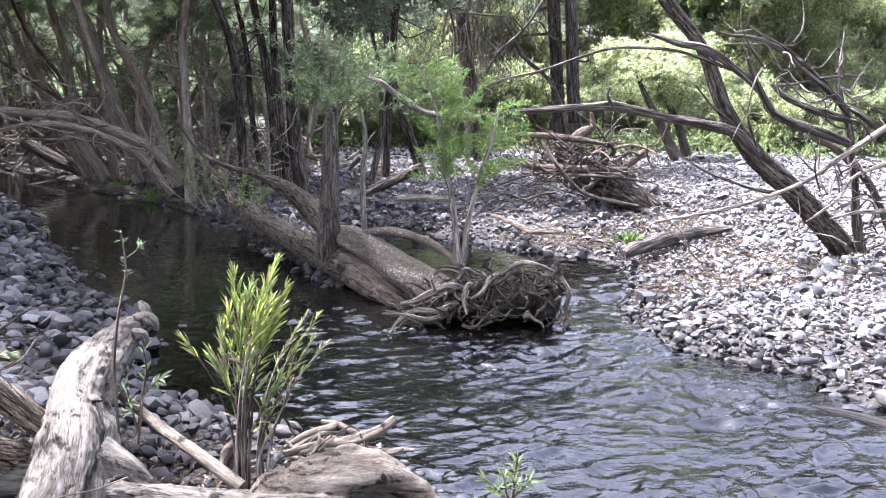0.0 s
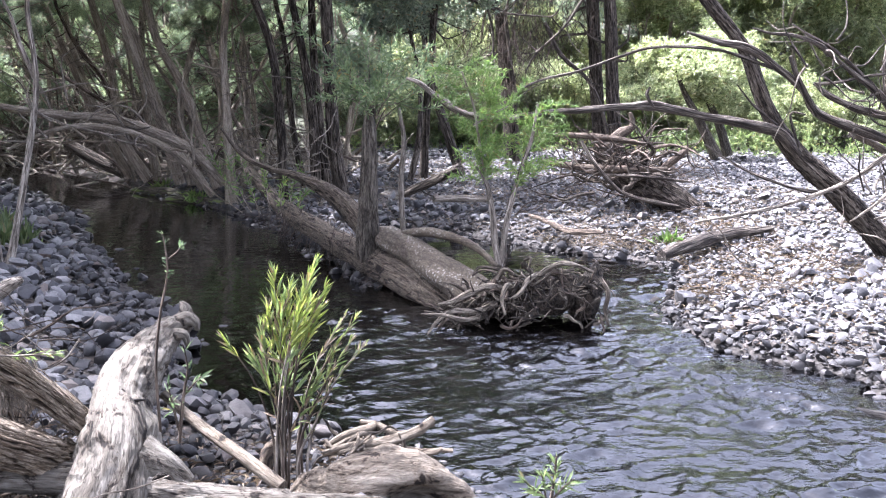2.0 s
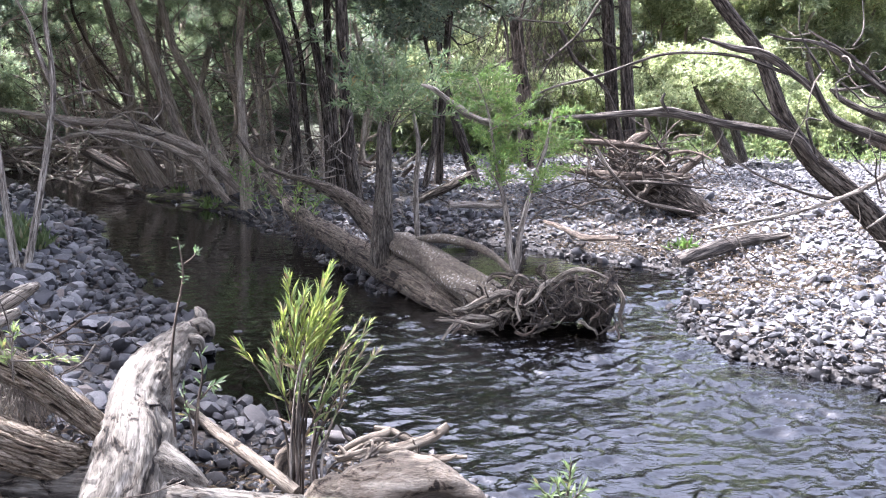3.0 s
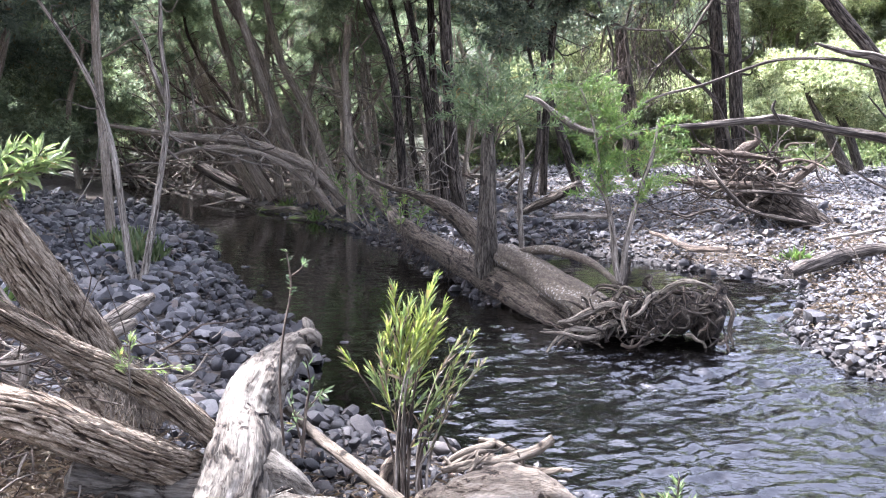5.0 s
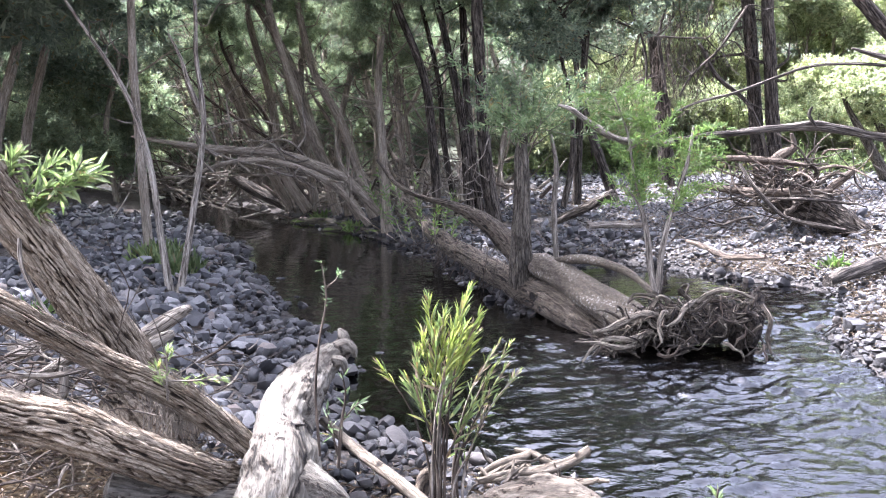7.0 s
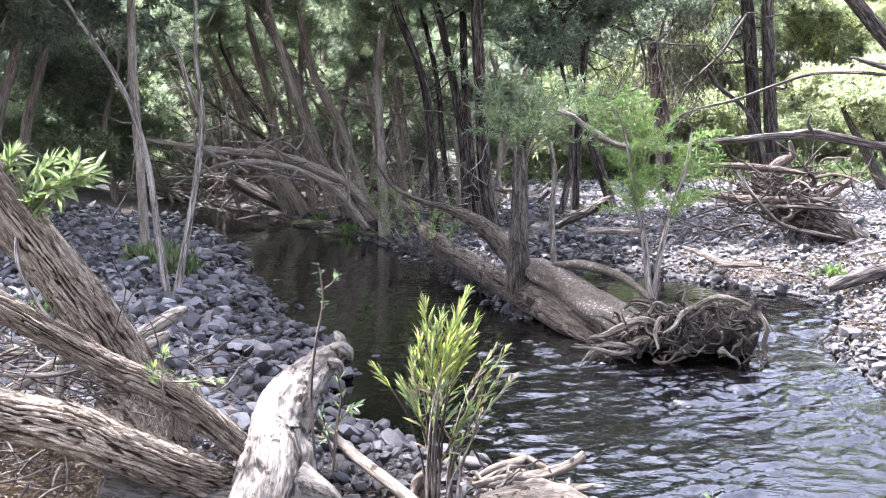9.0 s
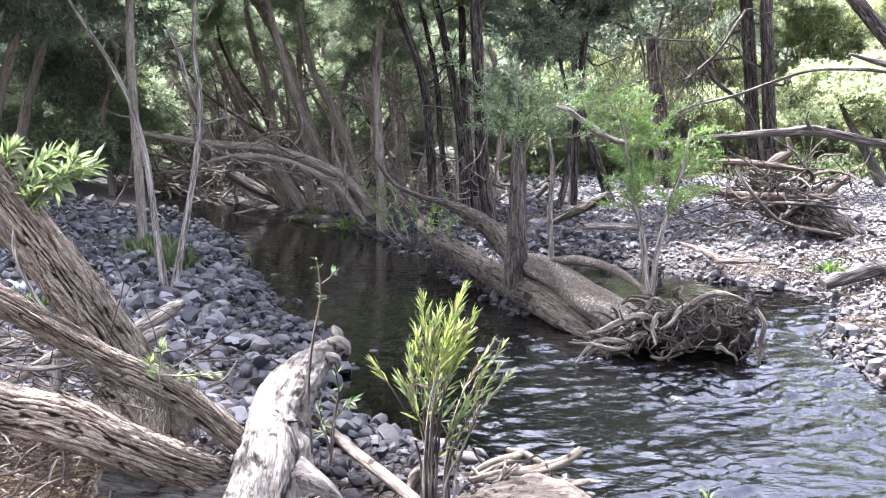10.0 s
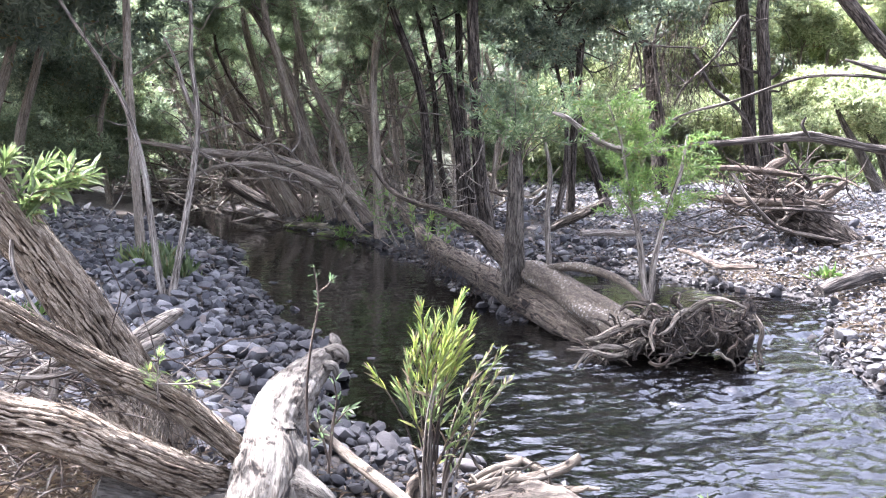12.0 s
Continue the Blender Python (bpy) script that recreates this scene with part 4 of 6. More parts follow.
# low weeds along the back of the bar
weeds = Shape()
n = 500
wy = r6.uniform(25.5, 33, n)
wx = r6.uniform(0.05, 0.8, n) * wy
wz = height(wx, wy) + r6.uniform(0, 1, n) ** 1.6 * 0.7 * np.clip((wy - 23) / 4, 0.15, 1)
tuft_ = np.repeat(np.stack([wx, wy, wz], 1), 10, 0) + r6.normal(size=(n * 10, 3)) * np.array([0.35, 0.3, 0.09])
sprays(weeds, tuft_, unit(r6, n * 10) + np.array([0, 0, 0.7]), 6, 0.2, 0.16, 0.03, r=r6)
tagged(part("low_weeds", weeds, LEAF_SHRUB, smooth=False), "low dull green weeds behind the gravel bar", "weeds", kind="stuff")

# slim stems crowding the far bank
for k in range(64):
    x = r1.uniform(-7.0, 1.0)
    y = 17.8 - (x + 1.0) * 1.35 + r1.uniform(0.3, 5.5)
    if creek_side(np.array([x]), np.array([y]))[0] < 0.2:
        continue
    z, w0 = float(height(x, y)), r1.uniform(0.022, 0.07)
    rows = wander(r1, (x, y, z - 0.1), (r1.normal(-0.3, 0.35), -0.05, 1.0), r1.uniform(2.6, 4.2), w0, w0 * 0.5, 6, 0.13)
    tree("paperbark_tree", "thin crooked paperbark stem among the bank trees", rows, BARK_FAR if k % 4 else STICK_BROWN, r1, kind="olive" if k % 3 else "grey", up=1.2, clumps=3, spread=0.6, size=0.36, segs=8, twigs=6, low=0.45, group="paperbarks on the far bank", thin=1.0)

r7 = np.random.default_rng(13)
# bare dark branches and dead hanging twigs among the trees of the bar
for rows in (
    [(2.25, 19.00, 4.07, 0.045), (2.96, 19.00, 3.63, 0.045), (3.56, 19.00, 3.38, 0.040), (4.42, 19.00, 3.36, 0.025)],
    [(5.19, 19.00, 4.07, 0.050), (4.72, 19.00, 3.28, 0.045), (4.29, 19.00, 2.69, 0.040), (4.07, 19.00, 2.34, 0.025)],
    [(4.53, 19.50, 3.32, 0.062), (5.07, 19.50, 2.76, 0.072), (5.47, 19.50, 2.15, 0.073), (5.79, 19.50, 1.47, 0.068), (5.87, 19.50, 0.64, 0.073)],
    [(3.21, 19.50, 4.12, 0.041), (3.44, 19.50, 3.22, 0.041), (3.60, 19.50, 2.50, 0.031)],
    [(1.49, 17.00, 3.22, 0.022), (1.94, 17.00, 3.06, 0.027), (2.25, 17.00, 2.88, 0.018)],
    [(4.26, 20.00, 4.18, 0.042), (3.96, 20.00, 3.45, 0.042), (4.03, 20.00, 2.73, 0.037), (4.21, 20.00, 1.99, 0.032)],
):
    ob = thing("dark_branch", "bare dark branch among the trees of the bar", "branch", rows[0][:3], "bare branches over the bar")
    rows = [(q[0] + r7.normal() * 0.07, q[1], q[2] + r7.normal() * 0.07, q[3] * 0.55) for q in rows]
    limb(ob, "branch", rows, BARK_DARK, segs=8, wob=0.2)
    for k in range(7):
        q = rows[int(r7.integers(0, len(rows)))]
        limb(ob, "twig", wander(r7, q[:3], (r7.normal(), r7.normal() * 0.5, r7.uniform(-0.6, 0.8)), r7.uniform(0.4, 1.3), 0.016, 0.004, 6, 0.3), BARK_DARK, segs=5)
ob = thing("dead_twigs", "veil of dead brown twigs hanging from a tree", "twigs", (4.39, 20.50, 3.49), kind="stuff")
veil = Shape()
for k in range(420):
    p = np.array([(4.39, 20.50, 3.49), (4.14, 20.80, 2.65), (4.84, 20.20, 3.78)][k % 3]) + r1.normal(size=3) * np.array([0.55, 0.4, 0.5])
    tube(veil, wander(r1, p, (r1.normal() * 0.35, r1.normal() * 0.3, -1), r1.uniform(0.4, 1.2), 0.007, 0.003, 5, 0.25), segs=3, step=0.2, base=tuple(ob.location))
part("twig_veil", veil, STICK_BROWN, ob)
# ---- the left bank: saplings, dark trunk, long arching boughs ----
r2 = np.random.default_rng(5)
for rows, mat, up, tw in (
    ([(-2.86, 10.60, 0.22, 0.063), (-2.94, 10.60, 0.86, 0.049), (-3.03, 10.60, 1.60, 0.043), (-3.26, 10.60, 2.30, 0.031), (-3.76, 10.60, 3.10, 0.022)], STICK, 1.6, 9),
    ([(-2.74, 10.50, 0.23, 0.057), (-2.63, 10.50, 0.76, 0.048), (-2.48, 10.50, 1.61, 0.042), (-2.44, 10.50, 2.05, 0.039), (-2.50, 10.50, 2.65, 0.030), (-2.49, 10.50, 3.09, 0.025)], STICK, 1.8, 8),
    ([(-3.76, 13.00, 0.43, 0.084), (-3.80, 13.00, 1.30, 0.077), (-3.84, 13.00, 2.06, 0.073), (-3.86, 13.00, 3.35, 0.065)], BARK_FAR, 2.5, 5),
):
    # crowns enlarged above the view, to shade the cobbles and the fallen tree
    big = mat is BARK_FAR
    tree("bank_sapling", "slim bare-stemmed grey sapling on the cobble bank", rows, mat, r2, kind="grey", up=up + (2.5 if big else 1.5), clumps=18 if big else 10, spread=1.9 if big else 1.3, size=1.1 if big else 0.85, segs=10, ridge=0.05, twigs=tw, low=0.62, group="saplings on the cobble bank")
ob = thing("dead_bough", "dead pale forked bough hanging among the saplings", "branch", (-2.45, 10.50, 2.02))
limb(ob, "bough", [(-2.45, 10.50, 2.02, 0.025), (-2.60, 10.60, 2.33, 0.022), (-2.67, 10.60, 2.58, 0.017), (-2.81, 10.70, 2.83, 0.011)], STICK)
for name, rows, mat in (
    ("arching_bough", [(-1.16, 17.40, 0.41, 0.094), (-1.70, 17.20, 0.99, 0.101), (-2.22, 17.00, 1.24, 0.100), (-2.80, 16.80, 1.44, 0.090), (-3.58, 16.60, 1.50, 0.075), (-4.24, 16.40, 1.60, 0.048), (-4.94, 16.40, 1.71, 0.026)], BARK_FAR),
    ("arching_bough", [(-1.32, 17.00, 0.26, 0.069), (-1.75, 16.80, 0.83, 0.068), (-2.35, 16.60, 1.20, 0.062), (-3.04, 16.50, 1.34, 0.053), (-3.64, 16.40, 1.25, 0.040), (-4.23, 16.30, 0.97, 0.026)], BARK_FAR),
    ("dark_log", [(-3.43, 21.80, 0.18, 0.141), (-4.07, 22.00, 0.49, 0.154), (-4.60, 22.20, 0.76, 0.131)], BARK_DARK),
):
    ob = thing(name, "long weathered bough arching low over the creek" if mat is BARK_FAR else "blackened log slanting down into the creek", "log", rows[0][:3])
    limb(ob, "bough", [(*q[:3], q[3] * 0.75) for q in rows], mat, segs=10, ridge=0.1, wob=0.12)
    if mat is BARK_FAR:
        for k in range(14):
            p = np.array(rows[1 + k % 4])[:3] + r2.normal(size=3) * 0.2
            limb(ob, "twig", wander(r2, p, (r2.uniform(-1.2, 0.3), r2.uniform(-0.3, 0.3), r2.uniform(-0.4, 1)), r2.uniform(0.6, 1.6), 0.022, 0.005, 5, 0.3), STICK if k % 2 else BARK_FAR, segs=5)
# flood wrack caught among the far stems
for k in range(130):
    x, y = r2.uniform(-9.5, -1.2), 0
    y = 26 - (x + 7.6) * 1.35 + r2.uniform(0.5, 4.5)
    z = float(height(x, y)) + r2.uniform(0.05, 0.9) ** 1.5
    ob = thing("flood_stick", "grey dead stick caught among the bank trees", "stick", (x, y, z), "flood wrack")
    limb(ob, "stick", wander(r2, (x, y, z), (r2.uniform(-1, 1), r2.uniform(-0.5, 0.5), r2.uniform(-0.15, 0.7)), r2.uniform(0.8, 2.6), r2.uniform(0.015, 0.05), 0.006, 5, 0.22), STICK if k % 3 else STICK_BROWN, segs=6)

# bare twigs tangled along the foot of the far trees
ob = thing("twig_thicket", "tangle of bare grey twigs along the far bank trees", "twigs", (-3.0, 21.0, 0.6), kind="stuff")
tangle = Shape()
for k in range(700):
    x = r2.uniform(-8.5, 0.6)
    y = 18.0 - (x + 1.0) * 1.3 + r2.uniform(-0.2, 2.6)
    z = float(height(x, y)) + r2.uniform(0.1, 1) ** 1.4 * 3.0
    tube(tangle, wander(r2, (x, y, z), (r2.normal() * 0.8 - 0.3, r2.normal() * 0.5, r2.uniform(-0.5, 0.8)), r2.uniform(0.5, 1.7), r2.uniform(0.007, 0.016), 0.003, 6, 0.32), segs=4, step=0.2, base=tuple(ob.location))
part("twig_tangle", tangle, STICK, ob)
for k in range(90):
    x, y = r2.uniform(-5.5, 2.0), 0
    y = 20.5 - (x + 1.0) * 1.3 + r2.uniform(0.0, 5.5)
    z = float(height(x, y)) + r2.uniform(0.02, 0.5) ** 1.5
    ob = thing("flood_stick", "grey dead stick caught among the bank trees", "stick", (x, y, z), "flood wrack")
    limb(ob, "stick", wander(r2, (x, y, z), (r2.uniform(-1, 1), r2.uniform(-0.5, 0.5), r2.uniform(-0.1, 0.4)), r2.uniform(0.8, 2.4), r2.uniform(0.015, 0.05), 0.006, 5, 0.25), (STICK, STICK_BROWN, BARK_FAR)[k % 3], segs=6)

# log jam where the creek bends away
for k in range(110):
    x, y = r2.uniform(-10.5, -3.6), r2.uniform(26.2, 29.5)
    z = float(height(x, y)) + r2.uniform(0.0, 1.0) ** 1.4 * 1.5
    ob = thing("flood_log", "bleached grey log in the flood wrack at the bend", "log", (x, y, z), "log jam")
    limb(ob, "log", wander(r2, (x, y, z), (r2.choice([-1, 1]) * r2.uniform(0.5, 1), r2.uniform(-0.4, 0.3), r2.uniform(-0.25, 0.35)), r2.uniform(1.0, 3.2), r2.uniform(0.02, 0.07), 0.012, 5, 0.16), (STICK, STICK_BROWN, BARK_FAR)[k % 3], segs=7)

# low mossy logs along the far waterline
for rows in (
    [(-3.0, 19.9, 0.02, 0.05), (-2.5, 19.5, 0.07, 0.075), (-1.95, 18.9, 0.07, 0.07), (-1.5, 18.2, 0.03, 0.045)],
    [(-2.25, 18.6, 0.0, 0.04), (-1.8, 18.3, 0.05, 0.065), (-1.35, 17.8, 0.05, 0.06), (-0.95, 17.3, 0.0, 0.04)],
):
    ob = thing("mossy_log", "half-sunk log with bright green moss at the waterline", "log", rows[0][:3], "mossy logs")
    limb(ob, "log", rows, MOSSY, segs=24, step=0.05, wob=0.2, ridge=0.1, knots=0.4)

# ---- the fallen tree lying in the creek ----
r3 = np.random.default_rng(9)
fallen = thing("fallen_tree", "fallen grey tree lying in the creek, root plate torn up", "fallen tree", (1.93, 8.90, 0.11))
limb(fallen, "trunk", [(0.85, 11.1, 0.45, 0.095), (0.99, 10.7, 0.44, 0.135), (1.2, 10.2, 0.36, 0.16), (1.41, 9.7, 0.27, 0.168), (1.61, 9.2, 0.2, 0.15), (1.8, 9.0, 0.16, 0.125)], BARK_SMOOTH, segs=72, step=0.02, ridge=0.08, ridge_n=6, ridge_len=1.6, wob=0.11, knots=0.25, flakes=0.006)
limb(fallen, "trunk_fork", [(1.42, 9.4, 0.01, 0.101), (1.17, 9.9, 0.14, 0.155), (0.91, 10.7, 0.19, 0.158), (0.6, 11.6, 0.22, 0.138), (0.22, 13, 0.27, 0.13), (-0.2, 14.5, 0.37, 0.105), (-0.5, 15.7, 0.55, 0.08), (-0.85, 17.0, 0.72, 0.055), (-1.3, 18.6, 0.8, 0.03)], BARK_FIBRE, segs=80, step=0.022, ridge=0.07, ridge_n=9, ridge_len=1.2, wob=0.1, furrow=0.008, pitch=0.085)
limb(fallen, "broken_stub", [(0.76, 10.95, 0.25, 0.14), (0.75, 10.9, 0.42, 0.132), (0.74, 10.85, 0.61, 0.112), (0.74, 10.8, 0.96, 0.087), (0.74, 10.8, 1.31, 0.078), (0.73, 10.8, 1.59, 0.066), (0.74, 10.8, 1.8, 0.04)], BARK, "broken upright grey stub", segs=56, step=0.02, ridge=0.1, ridge_n=8, furrow=0.008, pitch=0.06)
limb(fallen, "limb", [(0.76, 10.95, 0.5, 0.1), (0.61, 11.2, 0.67, 0.112), (0.44, 11.4, 0.82, 0.096), (0.22, 11.6, 0.94, 0.068), (-0.03, 11.9, 1.02, 0.04), (-0.32, 12.3, 1.06, 0.029), (-0.64, 12.6, 1.2, 0.024), (-0.89, 12.9, 1.48, 0.016)], BARK_FIBRE, segs=40, step=0.025, ridge=0.08, wob=0.12, furrow=0.006, pitch=0.07)
limb(fallen, "limb", [(1.04, 10.6, 0.52, 0.046), (1.25, 10.2, 0.62, 0.047), (1.48, 9.9, 0.61, 0.042), (1.67, 9.6, 0.55, 0.035), (1.81, 9.2, 0.43, 0.03)], BARK_SMOOTH, segs=14, wob=0.1)
core = Shape()
a_, b_2 = np.meshgrid(np.linspace(0, 2 * np.pi, 40, endpoint=False), np.linspace(-1, 1, 20), indexing="ij")
c_ = np.sqrt(np.maximum(0, 1 - b_2**2))
v_ = np.stack([np.cos(a_) * c_, np.sin(a_) * c_, b_2], -1).reshape(-1, 3)
v_ = v_ * (1 + 0.22 * vnoise(v_ * 2.1)[:, None] + 0.12 * vnoise(v_ * 6)[:, None]) * np.array([0.58, 0.24, 0.17])
v_[:, 2] = np.where(v_[:, 2] > 0, v_[:, 2] * (0.78 + 0.4 * v_[:, 0]) + 0.07 * v_[:, 0], v_[:, 2] * 1.25 + 0.07 * v_[:, 0])
i_, j_ = np.meshgrid(np.arange(40), np.arange(19), indexing="ij")
ROOT_AT = np.array((2.04, 9.00, 0.24))
core.add(v_ + ROOT_AT - np.array(fallen.location), np.stack([i_ * 20 + j_, ((i_ + 1) % 40) * 20 + j_, ((i_ + 1) % 40) * 20 + j_ + 1, i_ * 20 + j_ + 1], -1).reshape(-1, 4))
root_plate = part("root_plate", core, SOIL_AND_SPLIT_SHADE, fallen, "dark soil packed between the roots")
clod = Shape()
v_2 = v_ / np.array([0.58, 0.24, 0.17]) * np.array([0.15, 0.16, 0.24])
clod.add(v_2 + np.array((2.56, 8.95, 0.27)) - np.array(fallen.location), core.f[0])
part("soil_clod", clod, SOIL_AND_SPLIT_SHADE, root_plate, "brown soil clod held by the roots")
RIDGE_X, RIDGE_Z = (1.3, 1.5, 1.72, 1.92, 2.13, 2.34, 2.55, 2.69, 2.8), (0.1, 0.3, 0.43, 0.45, 0.49, 0.53, 0.5, 0.34, 0.05)
for k in range(190):
    # roots torn from the plate, tangled over its face and top
    x = r3.uniform(1.3, 2.66) if k % 3 else r3.uniform(1.25, 2.1)
    top = float(np.interp(x, RIDGE_X, RIDGE_Z))
    high = r3.uniform(0.05, 1.0) if k % 2 else r3.uniform(0.7, 0.98)
    p = np.array([x, 8.62 + 0.3 * high * r3.uniform(0.3, 1.2) + r3.uniform(-0.1, 0.06), top * high])
    thick = r3.choice([0.006, 0.009, 0.012, 0.017, 0.022], p=[0.2, 0.27, 0.27, 0.18, 0.08])
    way = np.array([r3.normal() * 0.9 - 0.2, r3.normal() * 0.35 - 0.15, r3.normal() * 0.4 - 0.15])
    limb(root_plate, "root", wander(r3, p, way, r3.uniform(0.14, 0.4), thick, thick * 0.55, int(r3.integers(4, 7)), 0.45, 0.06), (ROOT, ROOT_DARK, ROOT_PALE, ROOT, STICK_BROWN)[k % 5], segs=7, step=0.03, wob=0.2, knots=0.4)
for rows in (
    [(1.75, 8.75, 0.33, 0.04), (1.6, 8.65, 0.36, 0.045), (1.42, 8.6, 0.3, 0.04), (1.28, 8.55, 0.25, 0.03), (1.17, 8.5, 0.24, 0.016)],
    [(1.7, 8.7, 0.2, 0.04), (1.5, 8.6, 0.16, 0.036), (1.3, 8.55, 0.17, 0.03), (1.17, 8.5, 0.1, 0.022), (1.08, 8.45, 0.0, 0.016)],
    [(1.6, 8.65, 0.12, 0.03), (1.4, 8.5, 0.11, 0.026), (1.2, 8.45, 0.16, 0.02), (1.02, 8.45, 0.17, 0.009)],
    [(2.06, 8.8, 0.4, 0.03), (2.14, 8.72, 0.5, 0.034), (2.27, 8.68, 0.56, 0.032), (2.42, 8.68, 0.53, 0.026), (2.54, 8.7, 0.48, 0.02)],
    [(1.7, 8.7, 0.42, 0.028), (1.74, 8.6, 0.52, 0.026), (1.82, 8.6, 0.48, 0.02)],
    [(2.05, 8.75, 0.45, 0.03), (1.95, 8.62, 0.42, 0.032), (1.88, 8.56, 0.33, 0.028), (1.78, 8.53, 0.27, 0.02)],
    [(2.62, 8.75, 0.42, 0.03), (2.68, 8.68, 0.3, 0.03), (2.65, 8.65, 0.15, 0.024), (2.68, 8.62, 0.03, 0.018)],
):
    limb(root_plate, "root", [(*q[:3], q[3] * 0.62) for q in rows], ROOT_PALE if rows[0][0] < 2.1 else ROOT, segs=14, step=0.025, wob=0.2, knots=0.35, ridge=0.1, ridge_n=5)
fibre = Shape()
for k in range(260):
    t = r3.random()
    p = np.array((1.43, 9.50, 0.25)) * (1 - t) + np.array((-0.30, 14.40, 0.33)) * t + r3.normal(size=3) * np.array([0.12, 0.12, 0.1])
    tube(fibre, wander(r3, p, (r3.normal() * 0.4 - 0.3, -0.2, -1), r3.uniform(0.15, 0.5), 0.006, 0.002, 4, 0.3), segs=3, step=0.12, base=tuple(fallen.location))
tagged(part("root_fibre", fibre, STICK_BROWN, fallen), "fine hanging brown rootlets", kind="stuff")
ob = thing("stub_shoots", "grey-green leafy shoots sprouting from the broken stub", "foliage", (0.76, 10.90, 1.76))
s_ = Shape()
for k in range(26):
    rows = wander(r3, np.array((0.76, 10.90, 1.74)) + r3.normal(size=3) * 0.05, (r3.normal() * 0.6, r3.normal() * 0.5, 0.9), r3.uniform(0.4, 1.05), 0.007, 0.003, 5, 0.22)
    limb(ob, "shoot", rows, STICK, segs=5)
    rows = np.array(rows)[1:, :3] - np.array(ob.location)
    sprays(s_, rows, np.vstack([np.diff(rows, axis=0), rows[-1:] - rows[-2:-1]]), 22, 0.26, 0.1, 0.017, 0.75, r3)
part("leaves", s_, LEAF_STUB, ob, smooth=False)

# feathery sapling growing beside the root plate
ob = thing("feathery_sapling", "young tree with feathery bright green foliage by the root plate", "sapling", (1.83, 9.25, 0.40))
s_ = Shape()
for rows in (
    [(1.84, 9.25, 0.40, 0.040), (1.78, 9.25, 0.65, 0.033), (1.73, 9.25, 1.01, 0.027), (1.63, 9.25, 1.41, 0.017), (1.55, 9.25, 1.85, 0.010), (1.43, 9.25, 2.17, 0.007)],
    [(1.85, 9.25, 0.47, 0.035), (1.87, 9.20, 0.86, 0.027), (1.98, 9.20, 1.31, 0.022), (2.06, 9.15, 1.61, 0.017), (2.10, 9.15, 1.90, 0.010)],
    [(1.73, 9.25, 1.01, 0.015), (1.66, 9.20, 1.21, 0.012), (1.56, 9.20, 1.36, 0.007)],
    [(1.55, 9.25, 1.70, 0.010), (1.70, 9.20, 1.80, 0.010), (1.84, 9.20, 1.87, 0.007)],
):
    limb(ob, "stem", rows, STICK, segs=8, step=0.06)
    rr = spline(rows, 0.06)
    top = rr[int(len(rr) * 0.45):]
    for p in top[::1]:
        for _ in range(2 if r3.random() < 0.6 else 1):
            w0 = np.array([r3.normal(), r3.normal() * 0.8, r3.uniform(0.1, 0.9)])
            w0 /= np.linalg.norm(w0)
            q = p[:3] + np.linspace(0, 0.29, 6)[:, None] * w0 + np.linspace(0, 1, 6)[:, None] ** 2 * np.array([0, 0, -0.05])
            sprays(s_, q - np.array(ob.location), np.tile(w0, (6, 1)), 11, 0.1, 0.075, 0.011, 0.65, r3)
part("leaves", s_, LEAF_FERN, ob, smooth=False)

# ---- gravel bar: dead leaning tree, boughs, wrack ----
lean_tree = thing("leaning_dead_tree", "dead brown tree leaning over the sunlit gravel bar", "dead tree", (6.28, 10.40, 0.43))
limb(lean_tree, "trunk", [(6.34, 10.40, 0.38, 0.148), (6.01, 10.40, 0.71, 0.128), (5.58, 10.40, 1.11, 0.114), (5.10, 10.40, 1.50, 0.098), (4.79, 10.40, 1.92, 0.079), (4.52, 10.40, 2.49, 0.070), (4.15, 10.40, 2.90, 0.066), (3.76, 10.40, 3.36, 0.068)], BARK_DARK, segs=64, step=0.03, ridge=0.06, ridge_n=12, wob=0.1, furrow=0.008)
